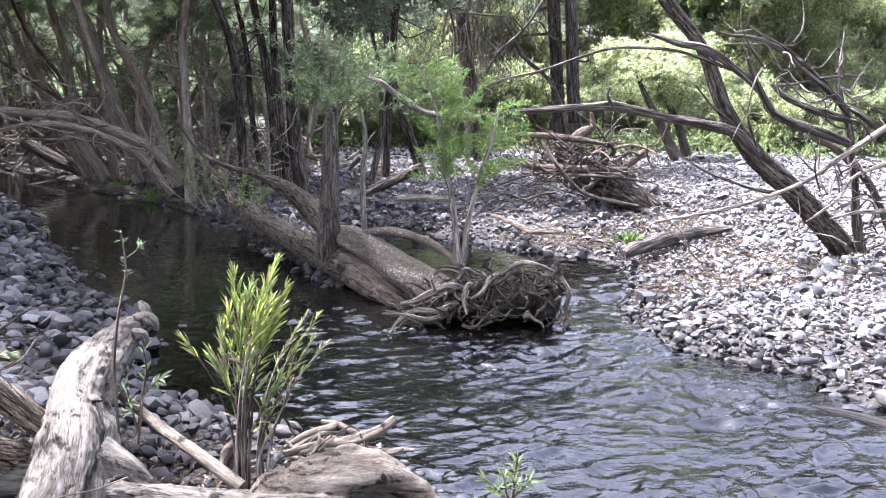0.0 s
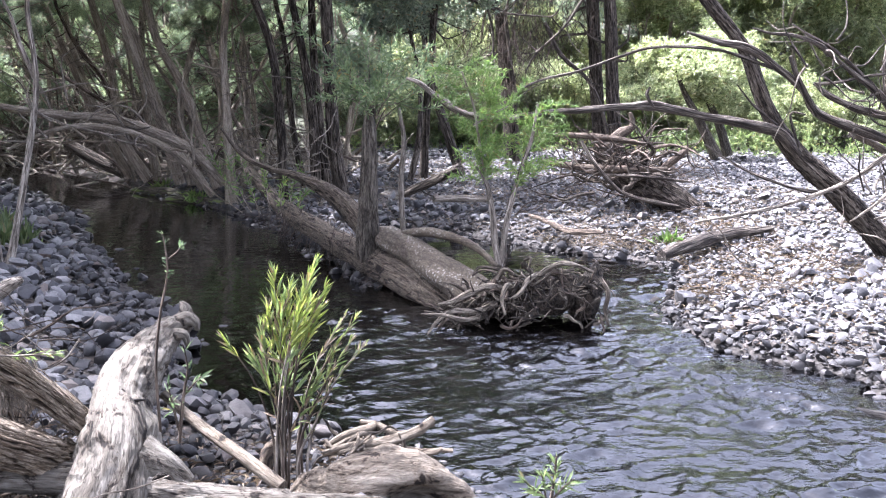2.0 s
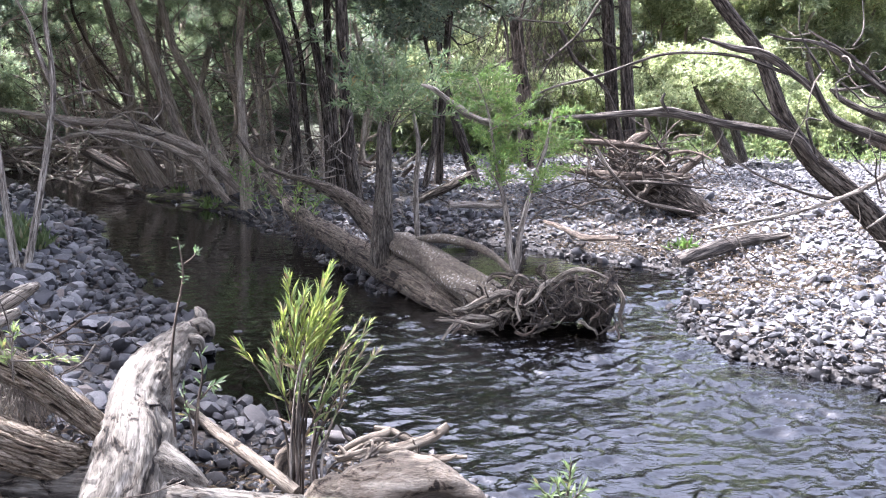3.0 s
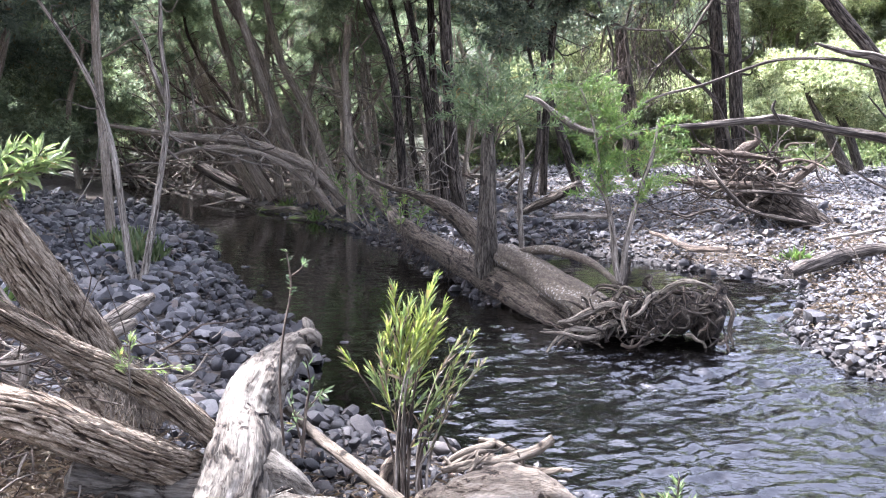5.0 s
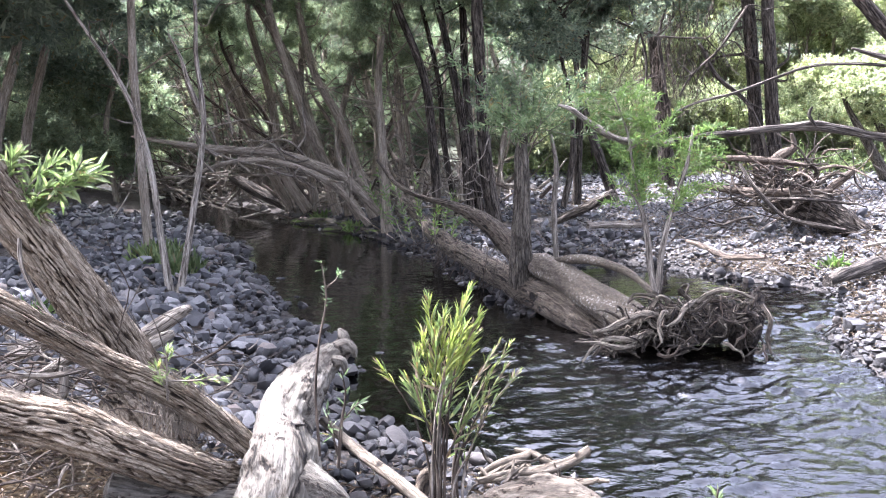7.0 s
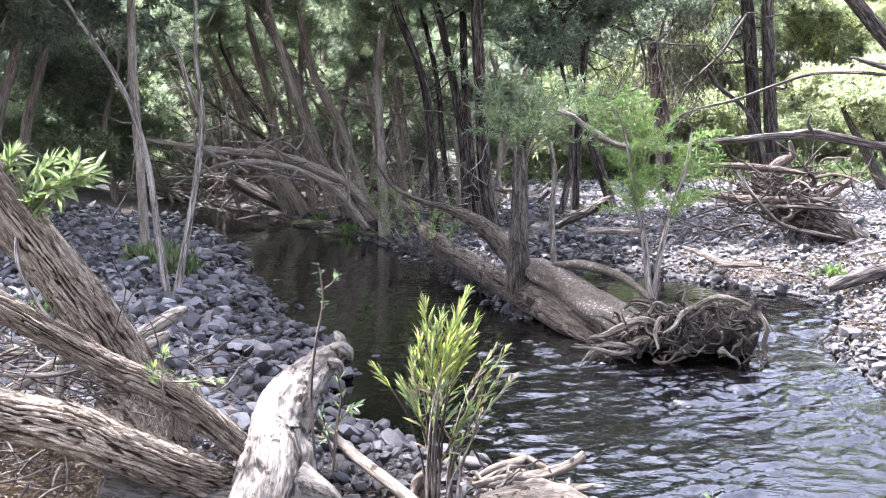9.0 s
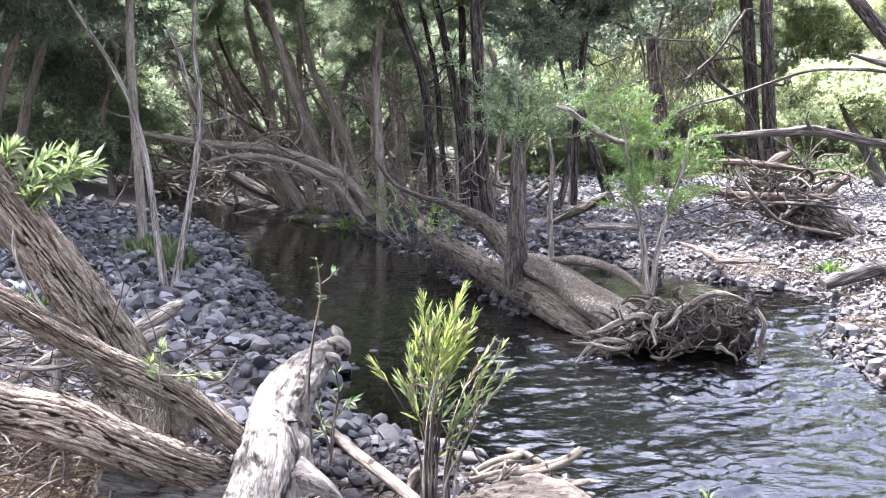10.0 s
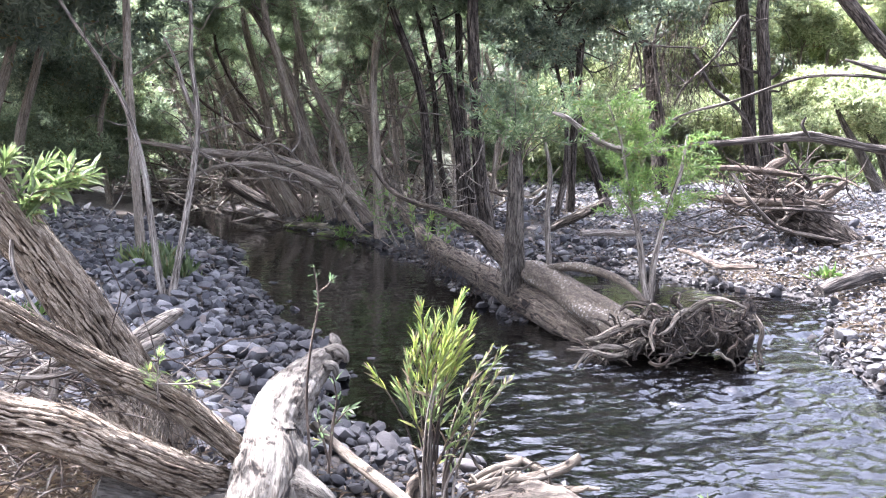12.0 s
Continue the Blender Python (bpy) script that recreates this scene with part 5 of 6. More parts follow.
for rows in (
    [(5.14, 10.35, 1.45, 0.101), (4.84, 10.20, 1.67, 0.081), (4.47, 10.10, 1.74, 0.071), (3.95, 10.00, 1.81, 0.064), (3.45, 9.90, 1.90, 0.069), (3.12, 9.80, 1.89, 0.051), (2.66, 9.70, 1.85, 0.043), (2.32, 9.70, 1.82, 0.037), (1.92, 9.60, 1.76, 0.026)],
    # end of that bough, paler stick colour put in for its sunlit highlight
    [(2.03, 9.62, 1.77, 0.037), (1.90, 9.60, 1.76, 0.039), (1.65, 9.60, 1.77, 0.041), (1.48, 9.60, 1.81, 0.044), (1.29, 9.60, 1.92, 0.044), (1.11, 9.60, 2.05, 0.036), (0.98, 9.60, 2.10, 0.018)],
    [(3.39, 9.85, 1.90, 0.025), (3.31, 9.80, 2.01, 0.022), (3.34, 9.80, 2.08, 0.011)],
    [(5.97, 9.95, 1.59, 0.069), (5.73, 9.90, 1.66, 0.066), (5.46, 9.90, 1.75, 0.068), (5.10, 9.90, 1.87, 0.062), (4.90, 9.85, 2.09, 0.053), (4.58, 9.80, 2.31, 0.055), (4.28, 9.80, 2.48, 0.060), (3.96, 9.75, 2.52, 0.041), (3.64, 9.70, 2.60, 0.016)],
    [(5.09, 9.90, 1.85, 0.040), (4.88, 9.80, 2.10, 0.042), (4.78, 9.80, 2.29, 0.036), (4.73, 9.80, 2.41, 0.030)],
    [(5.96, 9.95, 1.82, 0.058), (5.71, 9.90, 1.88, 0.054), (5.48, 9.85, 1.93, 0.051), (5.16, 9.80, 2.04, 0.042), (4.99, 9.80, 2.16, 0.025)],
    [(5.91, 9.90, 1.87, 0.052), (5.70, 9.80, 2.05, 0.048), (5.40, 9.70, 2.22, 0.042), (5.16, 9.70, 2.38, 0.036), (4.92, 9.60, 2.51, 0.035), (4.67, 9.60, 2.59, 0.027), (4.42, 9.60, 2.61, 0.019), (4.24, 9.60, 2.65, 0.011)],
    [(5.69, 9.80, 2.06, 0.031), (5.36, 9.70, 2.30, 0.028), (5.10, 9.65, 2.47, 0.027), (4.79, 9.60, 2.61, 0.022), (4.63, 9.60, 2.70, 0.011)],
    [(5.02, 9.80, 2.15, 0.022), (5.18, 9.70, 2.17, 0.019), (5.50, 9.70, 2.24, 0.019), (5.81, 9.70, 2.27, 0.017), (6.01, 9.70, 2.22, 0.011)],
    [(4.55, 9.80, 2.29, 0.025), (4.21, 9.75, 2.39, 0.022), (3.91, 9.70, 2.45, 0.022), (3.49, 9.70, 2.46, 0.021), (3.23, 9.70, 2.43, 0.021), (3.04, 9.80, 2.36, 0.019), (2.68, 9.90, 2.22, 0.019), (2.32, 10.00, 2.12, 0.016), (2.08, 10.00, 2.01, 0.011)],
    [(6.42, 10.30, 0.42, 0.098), (6.28, 10.20, 0.79, 0.072), (6.17, 10.10, 1.17, 0.065), (6.03, 10.00, 1.49, 0.064), (5.94, 9.95, 1.79, 0.058), (5.82, 9.90, 2.02, 0.034), (5.77, 9.90, 2.35, 0.023), (5.79, 9.90, 2.74, 0.011)],
    [(6.43, 9.70, 1.57, 0.057), (6.25, 9.75, 1.71, 0.057), (5.96, 9.80, 1.91, 0.048), (5.86, 9.90, 1.98, 0.034)],
    [(5.57, 10.10, 1.67, 0.035), (5.92, 10.15, 1.54, 0.053), (6.20, 10.20, 1.35, 0.054), (6.46, 10.25, 1.10, 0.057), (6.65, 10.30, 0.84, 0.055), (6.80, 10.30, 0.52, 0.049)],
    [(6.20, 9.40, 1.90, 0.041), (6.02, 9.40, 1.78, 0.038), (5.64, 9.50, 1.48, 0.039), (5.28, 9.60, 1.20, 0.033), (4.89, 9.80, 1.00, 0.028), (4.42, 9.90, 0.86, 0.023), (3.95, 10.00, 0.76, 0.014)],
    [(6.31, 9.50, 1.48, 0.028), (6.06, 9.50, 1.40, 0.025), (5.78, 9.50, 1.28, 0.025), (5.56, 9.40, 1.06, 0.022), (5.26, 9.40, 0.85, 0.011)],
    [(5.32, 9.90, 1.08, 0.026), (4.96, 9.80, 1.11, 0.023), (4.69, 9.80, 1.18, 0.022), (4.39, 9.85, 1.29, 0.020), (4.19, 9.90, 1.40, 0.017), (3.96, 9.90, 1.54, 0.008)],
    [(6.36, 9.50, 0.98, 0.034), (6.12, 9.50, 0.95, 0.031), (5.81, 9.40, 0.95, 0.028), (5.51, 9.40, 0.88, 0.014)],
    [(4.78, 10.10, 1.74, 0.020), (4.49, 10.00, 1.92, 0.017), (4.38, 10.00, 2.03, 0.014), (4.29, 10.00, 2.13, 0.008)],
    [(5.03, 10.10, 1.52, 0.020), (4.87, 10.00, 1.85, 0.014), (5.03, 10.00, 1.85, 0.011)],
):
    limb(lean_tree, "branch", [(*q[:3], q[3] * 0.64) for q in rows], BOUGH if rows[1][1] > 9.62 else STICK, segs=14, step=0.035, wob=0.2, ridge=0.12, ridge_n=7, knots=0.5)
r4 = np.random.default_rng(31)
for k in range(60):
    p = np.array([(6.16, 9.60, 1.64), (5.73, 9.50, 1.19), (6.06, 9.50, 0.86), (5.65, 9.70, 1.90), (5.08, 9.60, 2.38)][k % 5]) + r4.normal(size=3) * 0.15
    limb(lean_tree, "twig", wander(r4, p, (r4.uniform(-1, 0.8), r4.uniform(-0.5, 0.5), r4.uniform(-0.5, 1)), r4.uniform(0.3, 0.9), 0.011, 0.003, 6, 0.45), BOUGH if k % 3 else STICK, segs=5, step=0.06)

pile = thing("uprooted_stump", "uprooted dark stump with a tangle of broken brown branches on gravel", "stump", (5.02, 14.60, 0.54))
limb(pile, "stump", [(5.68, 14.35, 0.36, 0.12), (5.3, 14.60, 0.6, 0.2), (4.95, 14.80, 0.8, 0.25), (4.65, 14.95, 0.9, 0.2), (4.45, 15.0, 0.95, 0.1)], BARK_DARK, segs=48, step=0.04, ridge=0.14, knots=0.3, furrow=0.014, pitch=0.07)
PILE_AT = np.array((4.80, 14.80, 1.01))
for k in range(26):
    p = PILE_AT + np.array([0.1, 0, -0.2]) + r4.normal(size=3) * np.array([0.22, 0.15, 0.16])
    way = np.array([r4.choice([-1, -1, 1]) * r4.uniform(0.2, 1), r4.normal() * 0.4 - 0.2, r4.uniform(-0.6, 0.9)])
    limb(pile, "root", wander(r4, p, way, r4.uniform(0.35, 0.8), r4.uniform(0.03, 0.06), 0.012, 6, 0.35), (ROOT, BARK_DARK, ROOT_DARK)[k % 3], segs=9, step=0.05, wob=0.2, knots=0.4)
for k in range(120):
    p = PILE_AT + r4.normal(size=3) * np.array([0.4, 0.35, 0.16])
    way = np.array([r4.choice([-1, -1, 1]) * r4.uniform(0.5, 1), r4.normal() * 0.4, r4.uniform(-0.35, 0.55)])
    limb(pile, "branch", wander(r4, p, way, r4.uniform(0.4, 1.3), r4.uniform(0.008, 0.026), 0.005, 6, 0.36), (ROOT, STICK_BROWN, BARK_DARK, BOUGH, STICK_BROWN)[k % 5], segs=6, step=0.1)
for rows in (
    [(3.59, 14.80, 1.40, 0.041), (4.06, 14.80, 1.41, 0.057), (4.62, 14.70, 1.36, 0.057), (4.93, 14.60, 1.31, 0.033)],
    [(3.48, 14.80, 1.03, 0.049), (4.02, 14.60, 0.97, 0.065), (4.66, 14.50, 0.95, 0.073), (5.22, 14.40, 0.97, 0.049)],
    [(3.95, 14.40, 1.34, 0.032), (4.11, 14.20, 1.04, 0.035), (4.47, 14.10, 0.66, 0.039), (4.94, 14.00, 0.54, 0.039), (5.27, 14.00, 0.48, 0.024)],
    [(4.30, 14.40, 0.87, 0.028), (4.74, 14.20, 0.88, 0.032), (5.46, 14.10, 0.82, 0.024)],
    [(5.17, 14.60, 0.91, 0.057), (5.37, 14.60, 1.08, 0.082), (5.60, 14.60, 1.27, 0.049)],
    [(4.48, 14.80, 1.33, 0.082), (4.65, 14.80, 1.46, 0.099), (4.81, 14.80, 1.55, 0.066), (4.76, 14.80, 1.75, 0.033)],
):
    limb(pile, "branch", [(*q[:3], q[3] * 0.75) for q in rows], BOUGH if rows[0][3] < 0.035 else STICK_BROWN, segs=10, wob=0.2)

for rows, mat in (
    ([(4.07, 11.25, 0.22, 0.083), (4.45, 11.56, 0.28, 0.089), (4.99, 12.05, 0.32, 0.083), (5.50, 12.29, 0.36, 0.071), (5.87, 12.33, 0.40, 0.050)], BOUGH),
    ([(3.70, 12.27, 0.35, 0.034), (3.39, 12.72, 0.30, 0.043), (3.32, 13.62, 0.30, 0.042), (3.16, 14.03, 0.34, 0.027)], STICK_BROWN),
    ([(1.47, 14.91, 0.50, 0.056), (1.91, 14.62, 0.75, 0.071), (2.14, 13.77, 1.00, 0.060)], BARK_DARK),
    ([(2.02, 15.39, 0.40, 0.050), (2.48, 15.61, 0.40, 0.060), (2.89, 15.49, 0.40, 0.042)], STICK),
):
    ob = thing("driftwood_branch", "weathered dead branch lying on the gravel bar", "branch", rows[0][:3], "driftwood on the gravel bar")
    limb(ob, "branch", [(*q[:3], q[3] * 0.8) for q in rows], mat, segs=16, step=0.04, wob=0.2, ridge=0.14, knots=0.4)
ob = thing("sunken_log", "wet log half sunk at the edge of the gravel, coloured dark as if shaded", "log", (3.72, 5.95, 0.03))
limb(ob, "log", [(3.65, 6.24, -0.01, 0.019), (3.77, 6.01, 0.00, 0.037), (3.90, 5.79, 0.00, 0.039), (4.01, 5.54, 0.00, 0.034)], WET_SHADED_WOOD, segs=18, step=0.04, ridge=0.1)
s_ = Shape()
s_.add(COBBLES[3] * 0.16, CUBE_Q)
tagged(part("pale_rock", s_, DRIFT_PALE), "pale rock awash below the root plate", "rock").location = (1.28, 8.55, -0.01)
ob = thing("dead_snag", "thin pale dead stem standing in the shallows", "stem", (1.17, 11.50, 0.45))
limb(ob, "stem", [(1.17, 11.50, 0.44, 0.034), (1.14, 11.50, 1.01, 0.031), (1.16, 11.50, 1.45, 0.028), (1.09, 11.50, 1.84, 0.015)], STICK, segs=8, step=0.06)

# ---- the near bank: bleached log, leaning trunks, shrub ----
r5 = np.random.default_rng(41)
log = thing("driftwood_log", "bleached grey driftwood trunk with a raised broken arm", "log", (-0.83, 4.60, 0.32))
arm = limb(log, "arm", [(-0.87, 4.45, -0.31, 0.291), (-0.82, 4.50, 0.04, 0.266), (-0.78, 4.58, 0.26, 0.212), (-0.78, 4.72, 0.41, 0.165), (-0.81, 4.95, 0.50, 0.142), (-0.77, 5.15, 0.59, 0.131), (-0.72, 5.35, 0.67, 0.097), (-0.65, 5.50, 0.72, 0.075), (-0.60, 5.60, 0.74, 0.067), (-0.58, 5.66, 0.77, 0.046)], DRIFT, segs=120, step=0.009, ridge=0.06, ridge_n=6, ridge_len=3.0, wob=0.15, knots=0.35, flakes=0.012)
limb(arm, "broken_tip", [(-0.62, 5.55, 0.74, 0.046), (-0.59, 5.60, 0.78, 0.043), (-0.59, 5.62, 0.82, 0.031), (-0.61, 5.64, 0.85, 0.012)], DRIFT, segs=20, step=0.012, wob=0.25, ridge=0.1)
limb(arm, "broken_tip", [(-0.61, 5.52, 0.76, 0.051), (-0.56, 5.52, 0.78, 0.045), (-0.52, 5.50, 0.77, 0.027), (-0.51, 5.50, 0.73, 0.012)], DRIFT, segs=20, step=0.012, wob=0.3, ridge=0.15, ridge_n=5)
limb(arm, "broken_tip", [(-0.62, 5.42, 0.72, 0.039), (-0.57, 5.42, 0.72, 0.027), (-0.55, 5.42, 0.66, 0.010)], DRIFT, segs=18, step=0.012, wob=0.3, ridge=0.1)
limb(log, "root_arm", [(-0.74, 4.66, 0.12, 0.117), (-0.92, 4.54, 0.28, 0.074), (-1.14, 4.48, 0.33, 0.060), (-1.33, 4.45, 0.35, 0.062), (-1.49, 4.42, 0.39, 0.079)], DRIFT, segs=80, step=0.012, ridge=0.08, ridge_n=7, wob=0.16, flakes=0.009)
limb(log, "trunk", [(-0.93, 4.50, 0.17, 0.133), (-0.68, 4.52, 0.20, 0.103), (-0.37, 4.55, 0.18, 0.067), (-0.01, 4.55, 0.14, 0.058), (0.42, 4.55, 0.10, 0.054), (0.80, 4.60, 0.05, 0.045)], DRIFT, segs=80, step=0.012, ridge=0.08, ridge_n=7, wob=0.16, flakes=0.009)
limb(log, "root_flare", [(-0.68, 4.62, 0.34, 0.116), (-0.56, 4.60, 0.30, 0.069), (-0.47, 4.58, 0.24, 0.038)], DRIFT, segs=30, step=0.02, ridge=0.1, ridge_n=6, wob=0.15)
# dark strips laid on the arm for the shade inside its splits and holes
for rows in (
    [(-0.91, 4.75, 0.54, 0.004), (-0.87, 4.74, 0.56, 0.008), (-0.83, 4.74, 0.57, 0.004)],
    [(-0.80, 4.74, 0.53, 0.004), (-0.76, 4.74, 0.52, 0.010), (-0.70, 4.75, 0.49, 0.004)],
    [(-0.76, 4.79, 0.58, 0.004), (-0.72, 4.78, 0.57, 0.009), (-0.68, 4.79, 0.57, 0.004)],
    [(-0.72, 4.70, 0.47, 0.007), (-0.72, 4.70, 0.46, 0.012), (-0.71, 4.68, 0.45, 0.007)],
    [(-0.79, 4.83, 0.61, 0.005), (-0.78, 4.83, 0.60, 0.008), (-0.77, 4.82, 0.59, 0.005)],
    [(-0.84, 4.46, 0.38, 0.006), (-0.79, 4.46, 0.40, 0.016), (-0.74, 4.46, 0.39, 0.006)],
    [(-0.61, 4.46, 0.31, 0.007), (-0.57, 4.46, 0.33, 0.017), (-0.53, 4.46, 0.31, 0.007)],
):
    limb(arm, "crack", rows, SOIL_AND_SPLIT_SHADE, "dark strip for the shade inside a split in the bleached wood", segs=10, step=0.01, flat=0.8)

for name, label, rows, mat in (
    ("leaning_tree", "rough peeling-barked trunk leaning up from the bank", [(-1.37, 5.20, 0.37, 0.144), (-1.51, 5.15, 0.62, 0.128), (-1.67, 5.10, 0.92, 0.120), (-1.83, 5.05, 1.18, 0.118), (-1.98, 5.00, 1.41, 0.113), (-2.11, 4.95, 1.62, 0.104), (-2.36, 4.90, 2.00, 0.094)], BARK_PEEL),
    ("crossing_trunk", "slimmer grey trunk crossing in front of the leaning one", [(-0.89, 4.75, 0.42, 0.053), (-1.05, 4.72, 0.58, 0.060), (-1.27, 4.68, 0.76, 0.059), (-1.53, 4.62, 0.90, 0.056), (-1.73, 4.55, 1.04, 0.052), (-1.92, 4.50, 1.17, 0.056), (-2.09, 4.40, 1.31, 0.050)], BARK_PEEL),
    ("bank_log", "fallen log with shaggy fibrous bark resting on the driftwood", [(-0.88, 5.00, 0.18, 0.042), (-0.96, 4.82, 0.27, 0.064), (-1.11, 4.50, 0.43, 0.090), (-1.36, 4.36, 0.58, 0.097), (-1.58, 4.30, 0.70, 0.095), (-1.84, 4.25, 0.78, 0.091), (-2.09, 4.20, 0.87, 0.099)], BARK_PEEL),
):
    ob = thing(name, label, "log", rows[0][:3])
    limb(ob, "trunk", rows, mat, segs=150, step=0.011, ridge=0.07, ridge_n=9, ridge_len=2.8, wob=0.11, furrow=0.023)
    strips = Shape()
    rr = spline(rows, 0.02)
    for k in range(130):
        p = rr[int(r5.integers(3, len(rr) - 3))]
        q = rr[min(len(rr) - 1, int(np.argmin(np.abs(rr[:, 0] - p[0]))) + 4)]
        d = q[:3] - p[:3]
        d /= np.linalg.norm(d) + 1e-6
        out = np.cross(d, unit(r5, 1)[0])
        out /= np.linalg.norm(out)
        p0 = p[:3] + out * p[3] * 1.02
        tube(strips, [(*p0, 0.004), (*(p0 + d * 0.08 + out * 0.012), 0.006), (*(p0 + d * 0.16 + out * r5.uniform(0.0, 0.03)), 0.002)], segs=4, step=0.05, flat=0.4, base=rows[0][:3])
    tagged(part("loose_bark", strips, mat, ob), "loose peeling strips of bark", kind="stuff")
stump_ = thing("broken_stump", "shaggy broken stump under the leaning trunk", "stump", (-1.51, 5.10, 0.43))
limb(stump_, "stump", [(-1.40, 5.10, 0.31, 0.156), (-1.53, 5.10, 0.50, 0.169), (-1.67, 5.10, 0.66, 0.098)], BARK_PEEL, segs=110, step=0.012, ridge=0.1, ridge_n=16, furrow=0.015)
straw = Shape()
for k in range(150):
    p = np.array((-1.31, 4.85, 0.70)) + r5.normal(size=3) * np.array([0.07, 0.06, 0.05])
    tube(straw, wander(r5, p, (r5.normal() * 0.35 + 0.15, -0.1, -1), r5.uniform(0.08, 0.3), 0.003, 0.0015, 4, 0.2), segs=3, step=0.06, base=tuple(stump_.location))
tagged(part("bark_fibre", straw, STICK, stump_), "frayed straw-coloured bark fibres", kind="stuff")
for rows in (
    [(-1.84, 6.00, 0.70, 0.043), (-1.70, 6.00, 0.79, 0.046), (-1.58, 6.00, 0.87, 0.036), (-1.50, 6.00, 0.91, 0.016)],
    [(-1.77, 5.90, 0.67, 0.032), (-1.68, 5.90, 0.73, 0.036), (-1.58, 5.90, 0.78, 0.019)],
    [(-2.41, 5.60, 0.70, 0.031), (-2.22, 5.60, 0.78, 0.034), (-2.06, 5.60, 0.86, 0.028), (-1.87, 5.70, 1.08, 0.019)],
    [(-2.25, 5.20, 0.61, 0.023), (-2.04, 5.20, 0.72, 0.029), (-1.86, 5.20, 0.84, 0.020)],
    [(-1.99, 5.00, 0.69, 0.022), (-1.90, 5.00, 0.66, 0.025), (-1.88, 5.00, 0.80, 0.019)],
    [(-2.49, 5.80, 0.72, 0.019), (-2.36, 5.80, 0.71, 0.022), (-2.24, 5.80, 0.72, 0.014)],
    [(-2.11, 4.90, 0.78, 0.011), (-1.90, 4.90, 0.78, 0.013), (-1.71, 4.90, 0.82, 0.008)],
):
    ob = thing("broken_branch", "broken grey branch jammed behind the leaning trunks", "branch", rows[0][:3], "broken branches on the bank")
    limb(ob, "branch", rows, STICK, segs=14, step=0.03, ridge=0.12, wob=0.1)
for k in range(230):
    p = np.array([(-1.99, 5.20, 0.66), (-1.85, 4.60, 0.40), (-1.76, 5.30, 0.73)][k % 3]) + r5.normal(size=3) * np.array([0.28, 0.3, 0.1])
    ob = thing("twig", "thin dry grey twig in the bank litter", "twig", tuple(p), "twigs in the litter")
    limb(ob, "twig", wander(r5, p, (r5.normal(), r5.normal() * 0.6, r5.uniform(-0.2, 0.4)), r5.uniform(0.2, 0.6), r5.uniform(0.003, 0.009), 0.002, 5, 0.3), STICK if k % 2 else STICK_BROWN, segs=5, step=0.05)
ob = thing("pole", "pale straight dead pole leaning on the bank", "stick", (-0.57, 5.20, 0.38))
limb(ob, "pole", [(-0.66, 5.30, 0.44, 0.025), (-0.46, 5.05, 0.36, 0.028), (-0.25, 4.85, 0.27, 0.031), (-0.06, 4.70, 0.17, 0.032)], DRIFT_TAN, segs=14, step=0.03, wob=0.05)

burl = thing("driftwood_burl", "smooth tan driftwood stump with twisted roots at the water", "driftwood", (0.44, 4.70, 0.13))
def saddle(n_u=90, n_v=60):
    """Smooth arched wood from end to end, hollowed under its front."""
    u, v = np.meshgrid(np.linspace(0, 1, n_u), np.linspace(0, 1, n_v), indexing="ij")
    x = -0.06 + 0.98 * u
    top = np.interp(u, (0, 0.08, 0.18, 0.34, 0.52, 0.64, 0.74, 0.86, 1), (0.08, 0.2, 0.28, 0.32, 0.345, 0.345, 0.29, 0.18, 0.02))
    deep = np.interp(u, (0, 0.1, 0.35, 0.7, 0.9, 1), (0.05, 0.11, 0.15, 0.13, 0.09, 0.03))
    back = np.interp(u, (0, 0.3, 0.6, 1), (4.74, 4.72, 4.69, 4.62))
    t = np.pi * (1 - v)
    y = back - np.cos(t) * -deep
    z = -0.06 + (top + 0.06) * np.sin(t) ** 0.62
    # the groove between the lump and the arch, and the hollow below the arch
    dip = np.exp(-(((u - 0.2 - 0.05 * np.cos(t)) / 0.035) ** 2))
    z = z - 0.035 * dip * np.sin(t)
    hollow = np.exp(-(((u - 0.63) / 0.15) ** 2)) * np.exp(-(((z - 0.07) / 0.1) ** 2)) * (np.cos(t) < 0)
    y = y + 0.16 * hollow
    p = np.stack([x, y, z], -1).reshape(-1, 3)
    p = p + 0.02 * vnoise(p * 7)[:, None] * np.array([0.4, 1, 0.8]) + 0.008 * vnoise(p * np.array([10, 30, 30]) + 4)[:, None] * np.array([0, 1, 1])
    i, j = np.meshgrid(np.arange(n_u - 1), np.arange(n_v - 1), indexing="ij")
    k = i * n_v + j
    sh = Shape()
    sh.add(p - np.array(burl.location), np.stack([k, k + 1, k + n_v + 1, k + n_v], -1).reshape(-1, 4), np.stack([p[:, 1], p[:, 2], p[:, 0]], 1))
    return sh


